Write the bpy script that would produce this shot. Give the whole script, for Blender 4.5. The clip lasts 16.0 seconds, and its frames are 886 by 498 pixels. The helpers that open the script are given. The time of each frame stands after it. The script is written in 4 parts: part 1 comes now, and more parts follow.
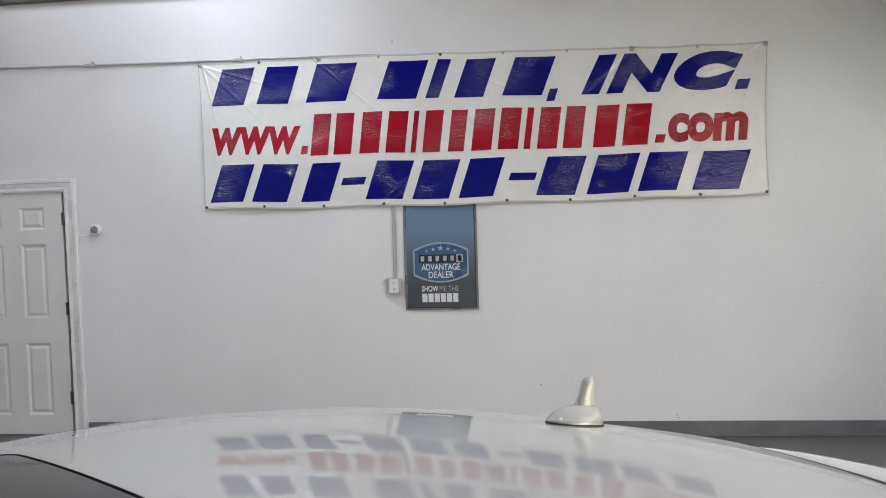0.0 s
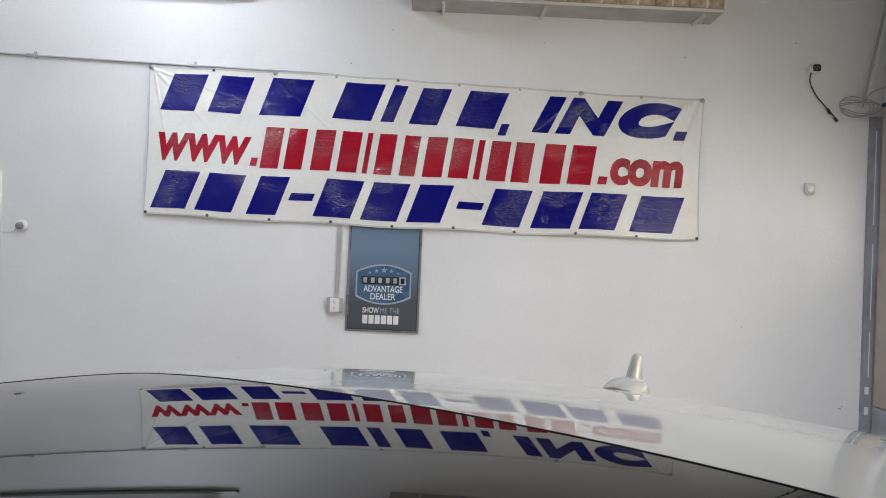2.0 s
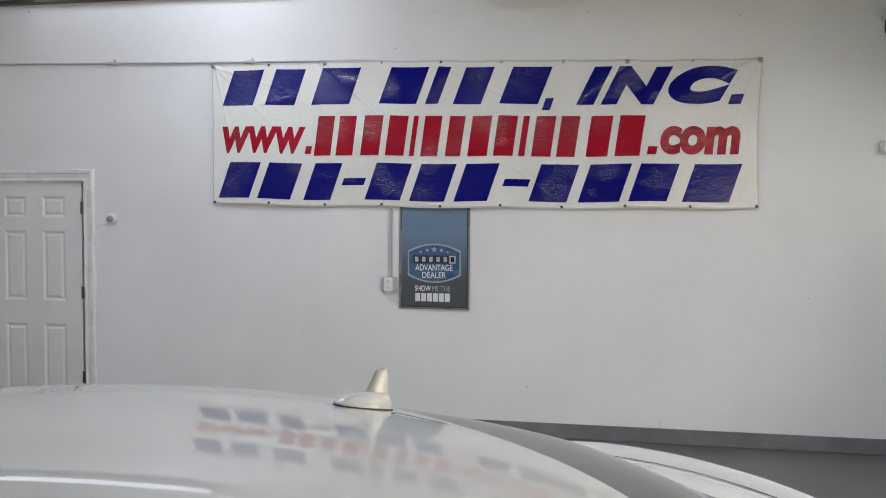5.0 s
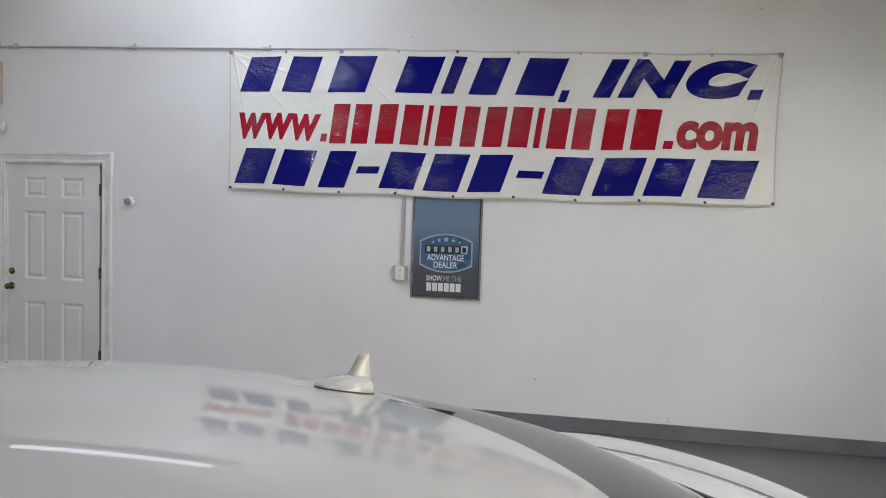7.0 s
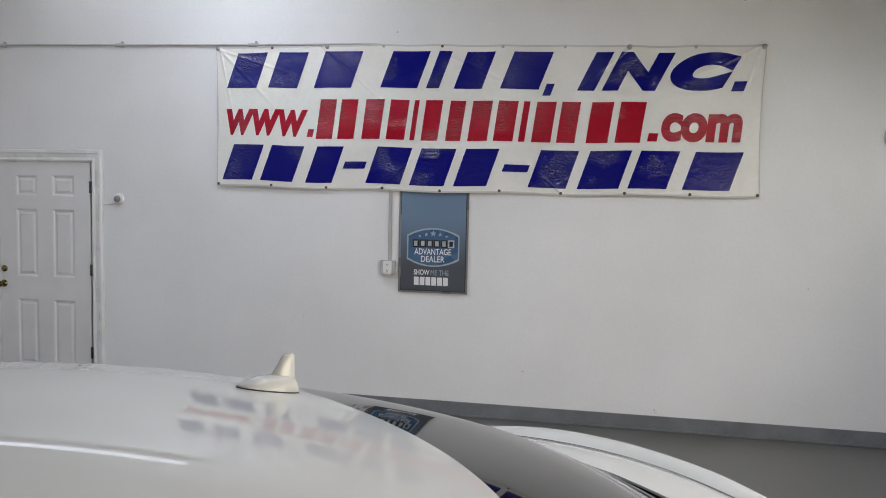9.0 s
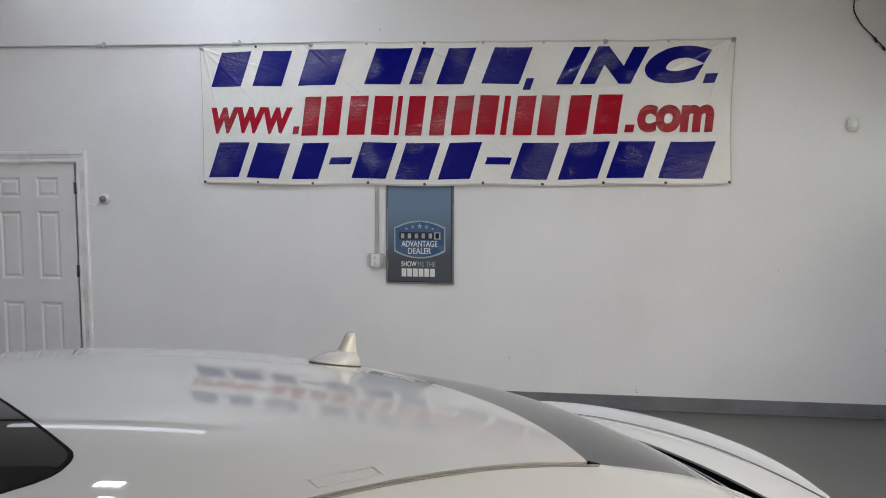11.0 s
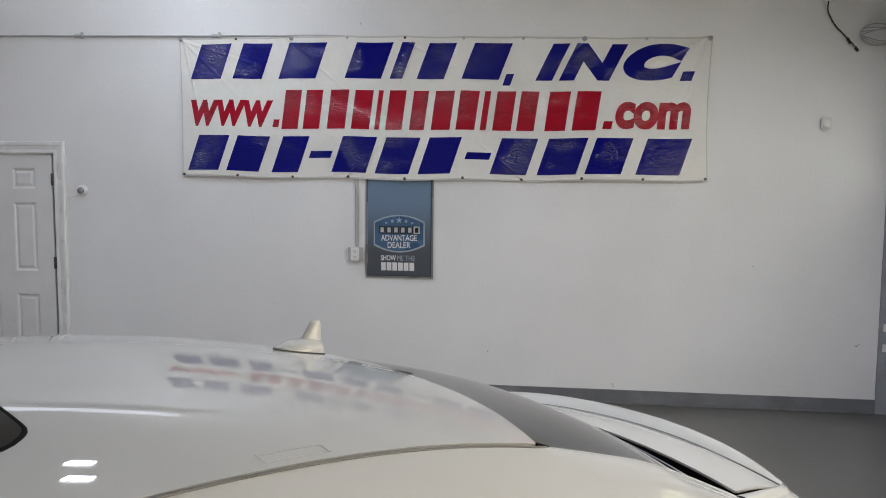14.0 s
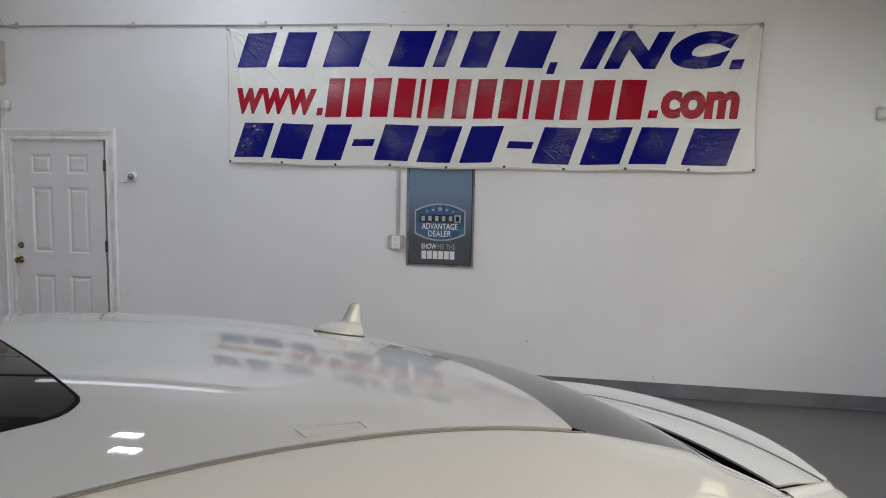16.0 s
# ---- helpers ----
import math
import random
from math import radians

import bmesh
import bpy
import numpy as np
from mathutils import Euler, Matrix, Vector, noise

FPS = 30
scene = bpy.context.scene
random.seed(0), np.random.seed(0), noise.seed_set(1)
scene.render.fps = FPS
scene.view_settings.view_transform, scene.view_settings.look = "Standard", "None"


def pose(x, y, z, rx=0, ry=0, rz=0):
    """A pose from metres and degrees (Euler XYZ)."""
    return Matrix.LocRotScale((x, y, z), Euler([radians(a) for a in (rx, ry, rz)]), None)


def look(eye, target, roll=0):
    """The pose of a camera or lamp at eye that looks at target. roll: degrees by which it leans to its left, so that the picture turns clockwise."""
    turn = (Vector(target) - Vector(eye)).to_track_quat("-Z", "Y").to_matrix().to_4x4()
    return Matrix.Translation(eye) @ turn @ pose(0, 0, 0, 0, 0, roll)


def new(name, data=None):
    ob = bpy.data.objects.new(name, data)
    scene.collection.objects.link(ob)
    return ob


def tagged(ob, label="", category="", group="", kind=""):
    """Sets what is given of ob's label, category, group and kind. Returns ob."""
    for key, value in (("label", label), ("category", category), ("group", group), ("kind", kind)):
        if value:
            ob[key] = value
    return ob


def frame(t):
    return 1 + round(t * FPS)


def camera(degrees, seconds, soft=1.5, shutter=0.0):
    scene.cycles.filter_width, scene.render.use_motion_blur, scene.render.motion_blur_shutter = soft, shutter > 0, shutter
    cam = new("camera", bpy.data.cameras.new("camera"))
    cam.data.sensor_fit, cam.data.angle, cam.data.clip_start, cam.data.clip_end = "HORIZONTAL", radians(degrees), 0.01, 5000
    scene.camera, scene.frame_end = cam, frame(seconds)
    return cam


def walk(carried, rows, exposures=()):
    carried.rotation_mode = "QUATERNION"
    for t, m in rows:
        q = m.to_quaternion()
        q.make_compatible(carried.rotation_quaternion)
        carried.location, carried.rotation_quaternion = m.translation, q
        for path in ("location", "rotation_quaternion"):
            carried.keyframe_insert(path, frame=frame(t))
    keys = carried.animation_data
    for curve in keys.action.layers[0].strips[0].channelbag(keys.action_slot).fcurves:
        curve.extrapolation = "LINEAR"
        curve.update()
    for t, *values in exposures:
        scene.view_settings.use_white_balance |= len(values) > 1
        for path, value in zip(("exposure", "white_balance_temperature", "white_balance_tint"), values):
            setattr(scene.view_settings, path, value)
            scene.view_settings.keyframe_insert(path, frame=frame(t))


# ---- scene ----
cam = camera(63.8, 16.0, soft=0.95)
PATH = [
    (0, (0.2957, -5.5336, 1.6917), (0.0916, -3.5456, 1.6134), -1.8),
    (0.5, (0.1745, -5.5684, 1.6229), (0.1394, -3.5687, 1.6285), 1.9),
    (1, (0.1233, -5.5892, 1.6081), (0.1682, -3.5901, 1.6465), 3.6),
    (1.5, (0.0831, -5.602, 1.5933), (0.142, -3.6033, 1.6336), 3.3),
    (2, (0.0814, -5.6021, 1.6023), (0.1108, -3.6025, 1.6257), 2.4),
    (2.5, (0.0793, -5.6142, 1.6158), (0.0458, -3.6145, 1.6194), 1.4),
    (3, (0.1408, -5.5814, 1.6801), (0.0311, -3.5844, 1.6647), 0.7),
    (3.5, (0.4093, -5.5145, 1.7015), (0.2242, -3.5234, 1.667), 0.3),
    (4, (0.6128, -5.5318, 1.6938), (0.3983, -3.5441, 1.6371), 0.1),
    (4.2, (0.644, -5.5982, 1.6999), (0.3994, -3.6145, 1.6311), -0.1),
    (6.5, (0.6781, -5.6899, 1.7154), (0.322, -3.7239, 1.6262), 1.2),
    (7, (0.7166, -5.6631, 1.7067), (0.3574, -3.6985, 1.6014), 1.7),
    (7.5, (0.7951, -5.6094, 1.708), (0.4267, -3.6472, 1.5896), 1.6),
    (8, (0.8583, -5.6371, 1.7302), (0.484, -3.6764, 1.6058), 1.3),
    (10.3, (0.8273, -5.6854, 1.7221), (0.491, -3.7182, 1.5914), 0.3),
    (10.5, (0.8014, -5.7457, 1.7222), (0.482, -3.776, 1.5865), 0.1),
    (11, (0.7516, -5.8424, 1.7263), (0.4651, -3.8685, 1.5796), -0.1),
    (11.5, (0.7478, -5.8691, 1.7255), (0.4873, -3.8921, 1.5717), -0.1),
    (12, (0.7586, -5.8825, 1.7242), (0.5062, -3.9043, 1.5725), 0.2),
    (12.5, (0.7775, -5.8828, 1.7238), (0.526, -3.9047, 1.5692), 0.4),
    (13, (0.7874, -5.8792, 1.7194), (0.5389, -3.901, 1.5609), 0.5),
    (13.5, (0.7942, -5.8716, 1.718), (0.5479, -3.8934, 1.5567), 0.4),
    (14, (0.7965, -5.8685, 1.7194), (0.554, -3.8897, 1.56), 0.4),
    (14.5, (0.7959, -5.8735, 1.7209), (0.5534, -3.8941, 1.5683), 0.3),
    (15, (0.7972, -5.8764, 1.7223), (0.5496, -3.8972, 1.5756), 0.4),
    (15.5, (0.7995, -5.8763, 1.7187), (0.522, -3.9013, 1.57), 0.6),
    (16, (0.7999, -5.8743, 1.7111), (0.4451, -3.9151, 1.5222), 0.9),
]
walk(cam, [(t, look(e, g, r)) for t, e, g, r in PATH],
     [(t, e, 6060, 13.5) for t, e in ((0, 0.17), (0.5, 0.16), (1.5, 0.33), (2.5, 0.28), (3, 0.24), (3.5, 0.10), (4.2, 0.05), (6.5, 0.08), (7.5, 0.02), (8, 0.02), (10.5, -0.02), (11, -0.05), (13, -0.06), (13.5, -0.08), (15, -0.15), (16, -0.16))])

# ---- world, lights, exposure ----
world = bpy.data.worlds.new("world")
world.use_nodes = True
world.node_tree.nodes["Background"].inputs[0].default_value = (0.5, 0.52, 0.55, 1)
world.node_tree.nodes["Background"].inputs[1].default_value = 0.05
scene.world = world
CEIL = 4.7
# hanging shop lights: place, turn, watts, colour
LAMPS = [
    ((-1.93, -1.20, 4.25), 0, 16.5, (0.90, 0.94, 1.0)),
    ((-1.66, -1.58, 4.25), 0, 16.5, (0.90, 0.94, 1.0)),
    ((0.5, -3.2, 4.35), 0, 29, (0.88, 0.93, 1.0), 148),
    # out of view, added as warm fill for the wall's lower right
    ((3.1, -3.5, 4.35), 0, 66, (0.98, 0.955, 0.94), 138),
    ((-3.4, -4.4, 4.35), 0, 55, (0.90, 0.94, 1.0)),
    ((-1.2, -9.2, 4.35), 0, 16, (0.95, 0.96, 1.0)),
]


def lamp(place, turn, watts, colour, spread=180):
    data = bpy.data.lights.new("lamp", "AREA")
    data.shape, data.size, data.size_y = "RECTANGLE", 0.26, 0.10
    data.energy, data.color, data.spread = watts, colour, radians(spread)
    ob = new("lamp", data)
    ob.matrix_world = pose(place[0], place[1], place[2] - 0.035, 0, 0, turn)
    return ob


for row in LAMPS:
    lamp(*row)

# daylight through the shop window in the east wall: y0, y1, z0, z1 of its opening
WINDOW = (-7.6, -3.8, 0.35, 2.5)
sky = bpy.data.lights.new("window_light", "AREA")
sky.shape, sky.size, sky.size_y = "RECTANGLE", WINDOW[1] - WINDOW[0], WINDOW[3] - WINDOW[2]
sky.energy, sky.color = 112, (1.0, 0.84, 0.54)
new("window_light", sky).matrix_world = pose(3.60, (WINDOW[0] + WINDOW[1]) / 2, (WINDOW[2] + WINDOW[3]) / 2, 90, 0, 90)

# warm fill for the wall's right side, behind panes added to the garage door
lites = bpy.data.lights.new("garage_fill_light", "AREA")
lites.shape, lites.size, lites.size_y = "RECTANGLE", 2.9, 0.44
lites.energy, lites.color = 8, (1.0, 0.95, 0.56)
new("garage_fill_light", lites).matrix_world = pose(3.72, -1.97, 2.07, 90, 0, 90)

# ---- materials ----


def material(name, colour, rough=0.6, metal=0.0, var=0.06, scale=3.0, fine=60.0, bump=0.1, coat=0.0, emit=0.0, dist=0.002, rough_var=0.08, spec=0.5):
    m = bpy.data.materials.new(name)
    m.use_nodes = True
    nt = m.node_tree
    b = nt.nodes["Principled BSDF"]
    co = nt.nodes.new("ShaderNodeTexCoord")
    n1, n2 = nt.nodes.new("ShaderNodeTexNoise"), nt.nodes.new("ShaderNodeTexNoise")
    n1.inputs["Scale"].default_value, n1.inputs["Detail"].default_value = scale, 6
    n2.inputs["Scale"].default_value, n2.inputs["Detail"].default_value = fine, 4
    for n in (n1, n2):
        nt.links.new(co.outputs["Object"], n.inputs["Vector"])
    add = nt.nodes.new("ShaderNodeMath")
    add.operation = "MULTIPLY_ADD"
    add.inputs[1].default_value = 0.35
    nt.links.new(n2.outputs[0], add.inputs[0])
    nt.links.new(n1.outputs[0], add.inputs[2])
    ramp = nt.nodes.new("ShaderNodeValToRGB")
    lo = [max(0, c * (1 - 2.2 * var)) for c in colour]
    hi = [min(1, c * (1 + 1.2 * var)) for c in colour]
    ramp.color_ramp.elements[0].position, ramp.color_ramp.elements[0].color = 0.42, (*lo, 1)
    ramp.color_ramp.elements[1].position, ramp.color_ramp.elements[1].color = 0.85, (*hi, 1)
    nt.links.new(add.outputs[0], ramp.inputs[0])
    nt.links.new(ramp.outputs[0], b.inputs["Base Color"])
    rr = nt.nodes.new("ShaderNodeMapRange")
    rr.inputs["From Min"].default_value, rr.inputs["From Max"].default_value = 0.3, 0.75
    rr.inputs["To Min"].default_value, rr.inputs["To Max"].default_value = max(0.01, rough - rough_var), min(1, rough + rough_var)
    nt.links.new(n1.outputs[0], rr.inputs[0])
    nt.links.new(rr.outputs[0], b.inputs["Roughness"])
    b.inputs["Metallic"].default_value = metal
    b.inputs["Specular IOR Level"].default_value = spec
    if coat:
        b.inputs["Coat Weight"].default_value, b.inputs["Coat Roughness"].default_value = coat, 0.002
        b.inputs["Coat IOR"].default_value = 1.58
    if bump:
        bp = nt.nodes.new("ShaderNodeBump")
        bp.inputs["Strength"].default_value, bp.inputs["Distance"].default_value = bump, dist
        nt.links.new(n2.outputs[0], bp.inputs["Height"])
        nt.links.new(bp.outputs[0], b.inputs["Normal"])
    if emit:
        b.inputs["Emission Color"].default_value, b.inputs["Emission Strength"].default_value = (*colour, 1), emit
    return m


WALL = material("wall_paint", (0.79, 0.79, 0.79), 0.55, var=0.035, scale=0.9, fine=45, bump=0.25, dist=0.003)
SCUFF = material("scuff_grey", (0.45, 0.44, 0.43), 0.7, var=0.2, scale=40)
CREAM = material("cream_paint", (0.66, 0.58, 0.44), 0.6, var=0.05, scale=0.9)
CEILING = material("ceiling_paint", (0.27, 0.27, 0.28), 0.7, var=0.08, scale=0.7)
FLOOR = material("floor_epoxy", (0.108, 0.104, 0.098), 0.34, var=0.10, scale=1.3, fine=25, bump=0.12, rough_var=0.04)
GREY_BASE = material("grey_vinyl", (0.170, 0.176, 0.190), 0.36, var=0.10, scale=5)
TRIM = material("trim_gloss", (0.80, 0.80, 0.79), 0.3, var=0.03, bump=0.08)
DOORPAINT = material("door_paint", (0.75, 0.745, 0.74), 0.35, var=0.03, bump=0.08)
UPRIGHT = material("upright_grey_paint", (0.30, 0.31, 0.34), 0.45, var=0.12, scale=5, fine=50, bump=0.15)
TRIMBLACK = material("gloss_black_trim", (0.010, 0.010, 0.011), 0.18, var=0.05, bump=0, spec=0.35)
SEAM = material("seam_grey", (0.13, 0.125, 0.12), 0.55, var=0.1, scale=12, bump=0)
STEEL = material("galvanised", (0.42, 0.43, 0.46), 0.42, 0.55, var=0.12, scale=6)
HINGE = material("hinge_metal", (0.11, 0.105, 0.10), 0.35, 0.9, var=0.1, scale=20)
BRASS = material("brass", (0.22, 0.16, 0.07), 0.22, 1.0, var=0.12, scale=30)
PLASTIC = material("white_plastic", (0.80, 0.80, 0.78), 0.35, var=0.02, bump=0.02)
GREYPLASTIC = material("conduit_paint", (0.44, 0.44, 0.44), 0.45, var=0.06, scale=8)
DOME = material("dome_grey", (0.22, 0.22, 0.23), 0.2, var=0.1, bump=0)
BLACK = material("black_plastic", (0.012, 0.012, 0.013), 0.35, var=0.1, bump=0.05)
VOID = material("gap_black", (0.008, 0.008, 0.008), 0.95, var=0.05, bump=0, spec=0.05)
RUBBER = material("rubber", (0.02, 0.02, 0.02), 0.6, var=0.1, bump=0.1)
TAN = material("tan_board", (0.50, 0.41, 0.34), 0.6, var=0.08, scale=4)
CARD = material("fibreboard", (0.46, 0.36, 0.25), 0.85, var=0.24, scale=16, fine=70, bump=0.4)
PAPER = material("white_tape", (0.75, 0.74, 0.7), 0.6, var=0.08)
SHELFBOARD = material("shelf_board", (0.46, 0.44, 0.41), 0.55, var=0.10, scale=5, fine=60, bump=0.15)
SHELFWHITE = material("melamine", (0.70, 0.69, 0.64), 0.45, var=0.05)
GLOW = material("tube_glow", (0.93, 0.96, 1.0), 0.4, bump=0, emit=1.7)
DIFFUSER = material("lamp_lens", (0.97, 0.98, 1.0), 0.4, bump=0, emit=7.0)
PAINT = material("pearl_white", (0.468, 0.466, 0.440), 0.38, var=0.006, scale=2, fine=900, bump=0.0, coat=1.0, rough_var=0.02, spec=0.0)
TYRE = material("tyre", (0.02, 0.02, 0.02), 0.75, var=0.15, scale=20, bump=0.4)
ALLOY = material("alloy", (0.55, 0.55, 0.56), 0.28, 0.9, var=0.05)
REDLENS = material("red_lens", (0.35, 0.01, 0.012), 0.12, var=0.05, bump=0, coat=0.5)
CLEARLENS = material("clear_lens", (0.6, 0.62, 0.64), 0.08, 0.3, var=0.05, bump=0, coat=1)
DARKGLASS = material("tinted_glass", (0.006, 0.0065, 0.008), 0.02, var=0.02, bump=0, spec=0.55, rough_var=0.005)
REARGLASS = material("rear_glass_tint", (0.006, 0.0065, 0.008), 0.03, var=0.02, bump=0, spec=0.34, rough_var=0.005)
INTERIOR = material("cabin_trim", (0.03, 0.03, 0.032), 0.7, var=0.1)
OUTSIDE = material("daylight", (0.95, 0.97, 1.0), 0.9, bump=0, emit=1.6)
GLASS = material("window_glass", (0.9, 0.92, 0.92), 0.02, var=0.01, bump=0, rough_var=0.005)
GLASS.node_tree.nodes["Principled BSDF"].inputs["Transmission Weight"].default_value = 1.0


def vinyl(name, colour, rough, wrinkle, crumple, spec, var=0.04):
    """Banner vinyl: soft creases from stretched noise, over a fine weave."""
    m = material(name, colour, rough, var=var, scale=1.6, fine=30, bump=0.0, rough_var=0.03, spec=spec)
    nt = m.node_tree
    b = nt.nodes["Principled BSDF"]
    co = nt.nodes.new("ShaderNodeTexCoord")
    mp = nt.nodes.new("ShaderNodeMapping")
    mp.inputs["Rotation"].default_value = (0, 0.6, 0)
    mp.inputs["Scale"].default_value = (1.0, 1.0, 2.6)
    nt.links.new(co.outputs["Object"], mp.inputs[0])
    n = nt.nodes.new("ShaderNodeTexNoise")
    n.inputs["Scale"].default_value, n.inputs["Detail"].default_value, n.inputs["Distortion"].default_value = 9, 5, 1.6
    nt.links.new(mp.outputs[0], n.inputs["Vector"])
    bp = nt.nodes.new("ShaderNodeBump")
    bp.inputs["Strength"].default_value, bp.inputs["Distance"].default_value = wrinkle, 0.02
    nt.links.new(n.outputs[0], bp.inputs["Height"])
    # fine crumple, in patches only
    vo = nt.nodes.new("ShaderNodeTexVoronoi")
    vo.feature = "DISTANCE_TO_EDGE"
    vo.inputs["Scale"].default_value = 26
    wp = nt.nodes.new("ShaderNodeTexNoise")
    wp.inputs["Scale"].default_value, wp.inputs["Detail"].default_value = 14, 3
    mx = nt.nodes.new("ShaderNodeVectorMath")
    mx.operation = "MULTIPLY_ADD"
    mx.inputs[1].default_value = (0.09, 0.09, 0.09)
    nt.links.new(mp.outputs[0], wp.inputs["Vector"])
    nt.links.new(wp.outputs["Color"], mx.inputs[0])
    nt.links.new(mp.outputs[0], mx.inputs[2])
    nt.links.new(mx.outputs[0], vo.inputs["Vector"])
    patch = nt.nodes.new("ShaderNodeTexNoise")
    patch.inputs["Scale"].default_value, patch.inputs["Detail"].default_value = 3.4, 3
    nt.links.new(co.outputs["Object"], patch.inputs["Vector"])
    pr = nt.nodes.new("ShaderNodeMapRange")
    pr.inputs["From Min"].default_value, pr.inputs["From Max"].default_value = 0.50, 0.60
    nt.links.new(patch.outputs[0], pr.inputs[0])
    mul = nt.nodes.new("ShaderNodeMath")
    mul.operation = "MULTIPLY"
    nt.links.new(vo.outputs["Distance"], mul.inputs[0])
    nt.links.new(pr.outputs[0], mul.inputs[1])
    b2 = nt.nodes.new("ShaderNodeBump")
    b2.inputs["Strength"].default_value, b2.inputs["Distance"].default_value = crumple, 0.014
    nt.links.new(mul.outputs[0], b2.inputs["Height"])
    nt.links.new(bp.outputs[0], b2.inputs["Normal"])
    sp = nt.nodes.new("ShaderNodeMapRange")
    sp.inputs["To Min"].default_value, sp.inputs["To Max"].default_value = spec, spec + 0.8 * crumple
    nt.links.new(pr.outputs[0], sp.inputs[0])
    nt.links.new(sp.outputs[0], b.inputs["Specular IOR Level"])
    # long straight creases pulled from the eyelets
    total = None
    for (xa, za), (xb, zb), wide in CREASES:
        ln = math.hypot(xb - xa, zb - za)
        dx, dz = (xb - xa) / ln, (zb - za) / ln
        across, along = nt.nodes.new("ShaderNodeVectorMath"), nt.nodes.new("ShaderNodeVectorMath")
        for node, way in ((across, (-dz, 0, dx)), (along, (dx, 0, dz))):
            node.operation = "DOT_PRODUCT"
            node.inputs[1].default_value = way
            nt.links.new(co.outputs["Object"], node.inputs[0])
        off, ab, fall, fade, both = [nt.nodes.new("ShaderNodeMath") for k in range(2)] + [nt.nodes.new("ShaderNodeMapRange") for k in range(2)] + [nt.nodes.new("ShaderNodeMath")]
        off.operation, ab.operation, both.operation = "SUBTRACT", "ABSOLUTE", "MULTIPLY"
        off.inputs[1].default_value = -dz * xa + dx * za
        nt.links.new(across.outputs["Value"], off.inputs[0])
        nt.links.new(off.outputs[0], ab.inputs[0])
        fall.inputs["From Min"].default_value, fall.inputs["From Max"].default_value = 0.0, wide
        fall.inputs["To Min"].default_value, fall.inputs["To Max"].default_value = 1.0, 0.0
        nt.links.new(ab.outputs[0], fall.inputs[0])
        start = dx * xa + dz * za
        fade.inputs["From Min"].default_value, fade.inputs["From Max"].default_value = start, start + ln
        fade.inputs["To Min"].default_value, fade.inputs["To Max"].default_value = 1.0, 0.0
        nt.links.new(along.outputs["Value"], fade.inputs[0])
        nt.links.new(fall.outputs[0], both.inputs[0])
        nt.links.new(fade.outputs[0], both.inputs[1])
        if total is None:
            total = both
        else:
            plus = nt.nodes.new("ShaderNodeMath")
            nt.links.new(total.outputs[0], plus.inputs[0])
            nt.links.new(both.outputs[0], plus.inputs[1])
            total = plus
    b3 = nt.nodes.new("ShaderNodeBump")
    b3.inputs["Strength"].default_value, b3.inputs["Distance"].default_value = 0.55, 0.012
    nt.links.new(total.outputs[0], b3.inputs["Height"])
    nt.links.new(b2.outputs[0], b3.inputs["Normal"])
    nt.links.new(b3.outputs[0], b.inputs["Normal"])
    return m


CREASES = (((-2.15, 2.98), (-1.55, 2.40), 0.022), ((-2.15, 2.98), (-1.35, 2.72), 0.018), ((-2.15, 2.98), (-2.0, 2.3), 0.016),
           ((-1.22, 2.97), (-0.62, 2.45), 0.016), ((-0.28, 2.96), (0.42, 2.62), 0.02), ((1.22, 2.95), (0.70, 2.50), 0.018),
           ((2.15, 2.94), (1.50, 2.60), 0.02), ((2.15, 2.94), (1.92, 2.25), 0.016), ((-0.75, 1.84), (-0.35, 2.2), 0.016), ((0.72, 1.83), (0.30, 2.18), 0.016))


VINYL = vinyl("banner_vinyl", (0.80, 0.79, 0.755), 0.30, 0.12, 0.06, 0.4)
# darker copy of the vinyl: shade round the banner's edges as colour
EDGESHADE = vinyl("banner_edge_shade", (0.58, 0.57, 0.54), 0.34, 0.10, 0.05, 0.3)
BLUEFILM = vinyl("blue_film", (0.003, 0.004, 0.17), 0.09, 0.22, 1.0, 0.32)
REDFILM = vinyl("red_film", (0.36, 0.004, 0.02), 0.10, 0.30, 1.0, 0.40)
def graded(name, low, high, z0, z1):
    """Printed sheet whose colour runs from low to high up its height."""
    m = material(name, high, 0.42, var=0.03, scale=2, rough_var=0.02)
    nt = m.node_tree
    b = nt.nodes["Principled BSDF"]
    co, xyz, mr, mix = [nt.nodes.new(k) for k in ("ShaderNodeTexCoord", "ShaderNodeSeparateXYZ", "ShaderNodeMapRange", "ShaderNodeValToRGB")]
    mr.inputs["From Min"].default_value, mr.inputs["From Max"].default_value = z0, z1
    mix.color_ramp.elements[0].color, mix.color_ramp.elements[1].color = (*low, 1), (*high, 1)
    nt.links.new(co.outputs["Object"], xyz.inputs[0])
    nt.links.new(xyz.outputs["Z"], mr.inputs[0])
    nt.links.new(mr.outputs[0], mix.inputs[0])
    nt.links.new(mix.outputs[0], b.inputs["Base Color"])
    return m


POSTERFIELD = graded("poster_field", (0.075, 0.085, 0.10), (0.15, 0.22, 0.32), 0.22, 0.62)
POSTERMID = material("poster_shield", (0.065, 0.13, 0.235), 0.3, var=0.05)
SILVER = material("silver_border", (0.26, 0.265, 0.275), 0.3, 0.3, var=0.05, scale=6)
INKWHITE = material("ink_white", (0.78, 0.78, 0.78), 0.4, var=0.02)
INKDARK = material("ink_dark", (0.035, 0.037, 0.04), 0.4, var=0.02)
STARBLUE = material("ink_star", (0.50, 0.60, 0.74), 0.4, var=0.02)
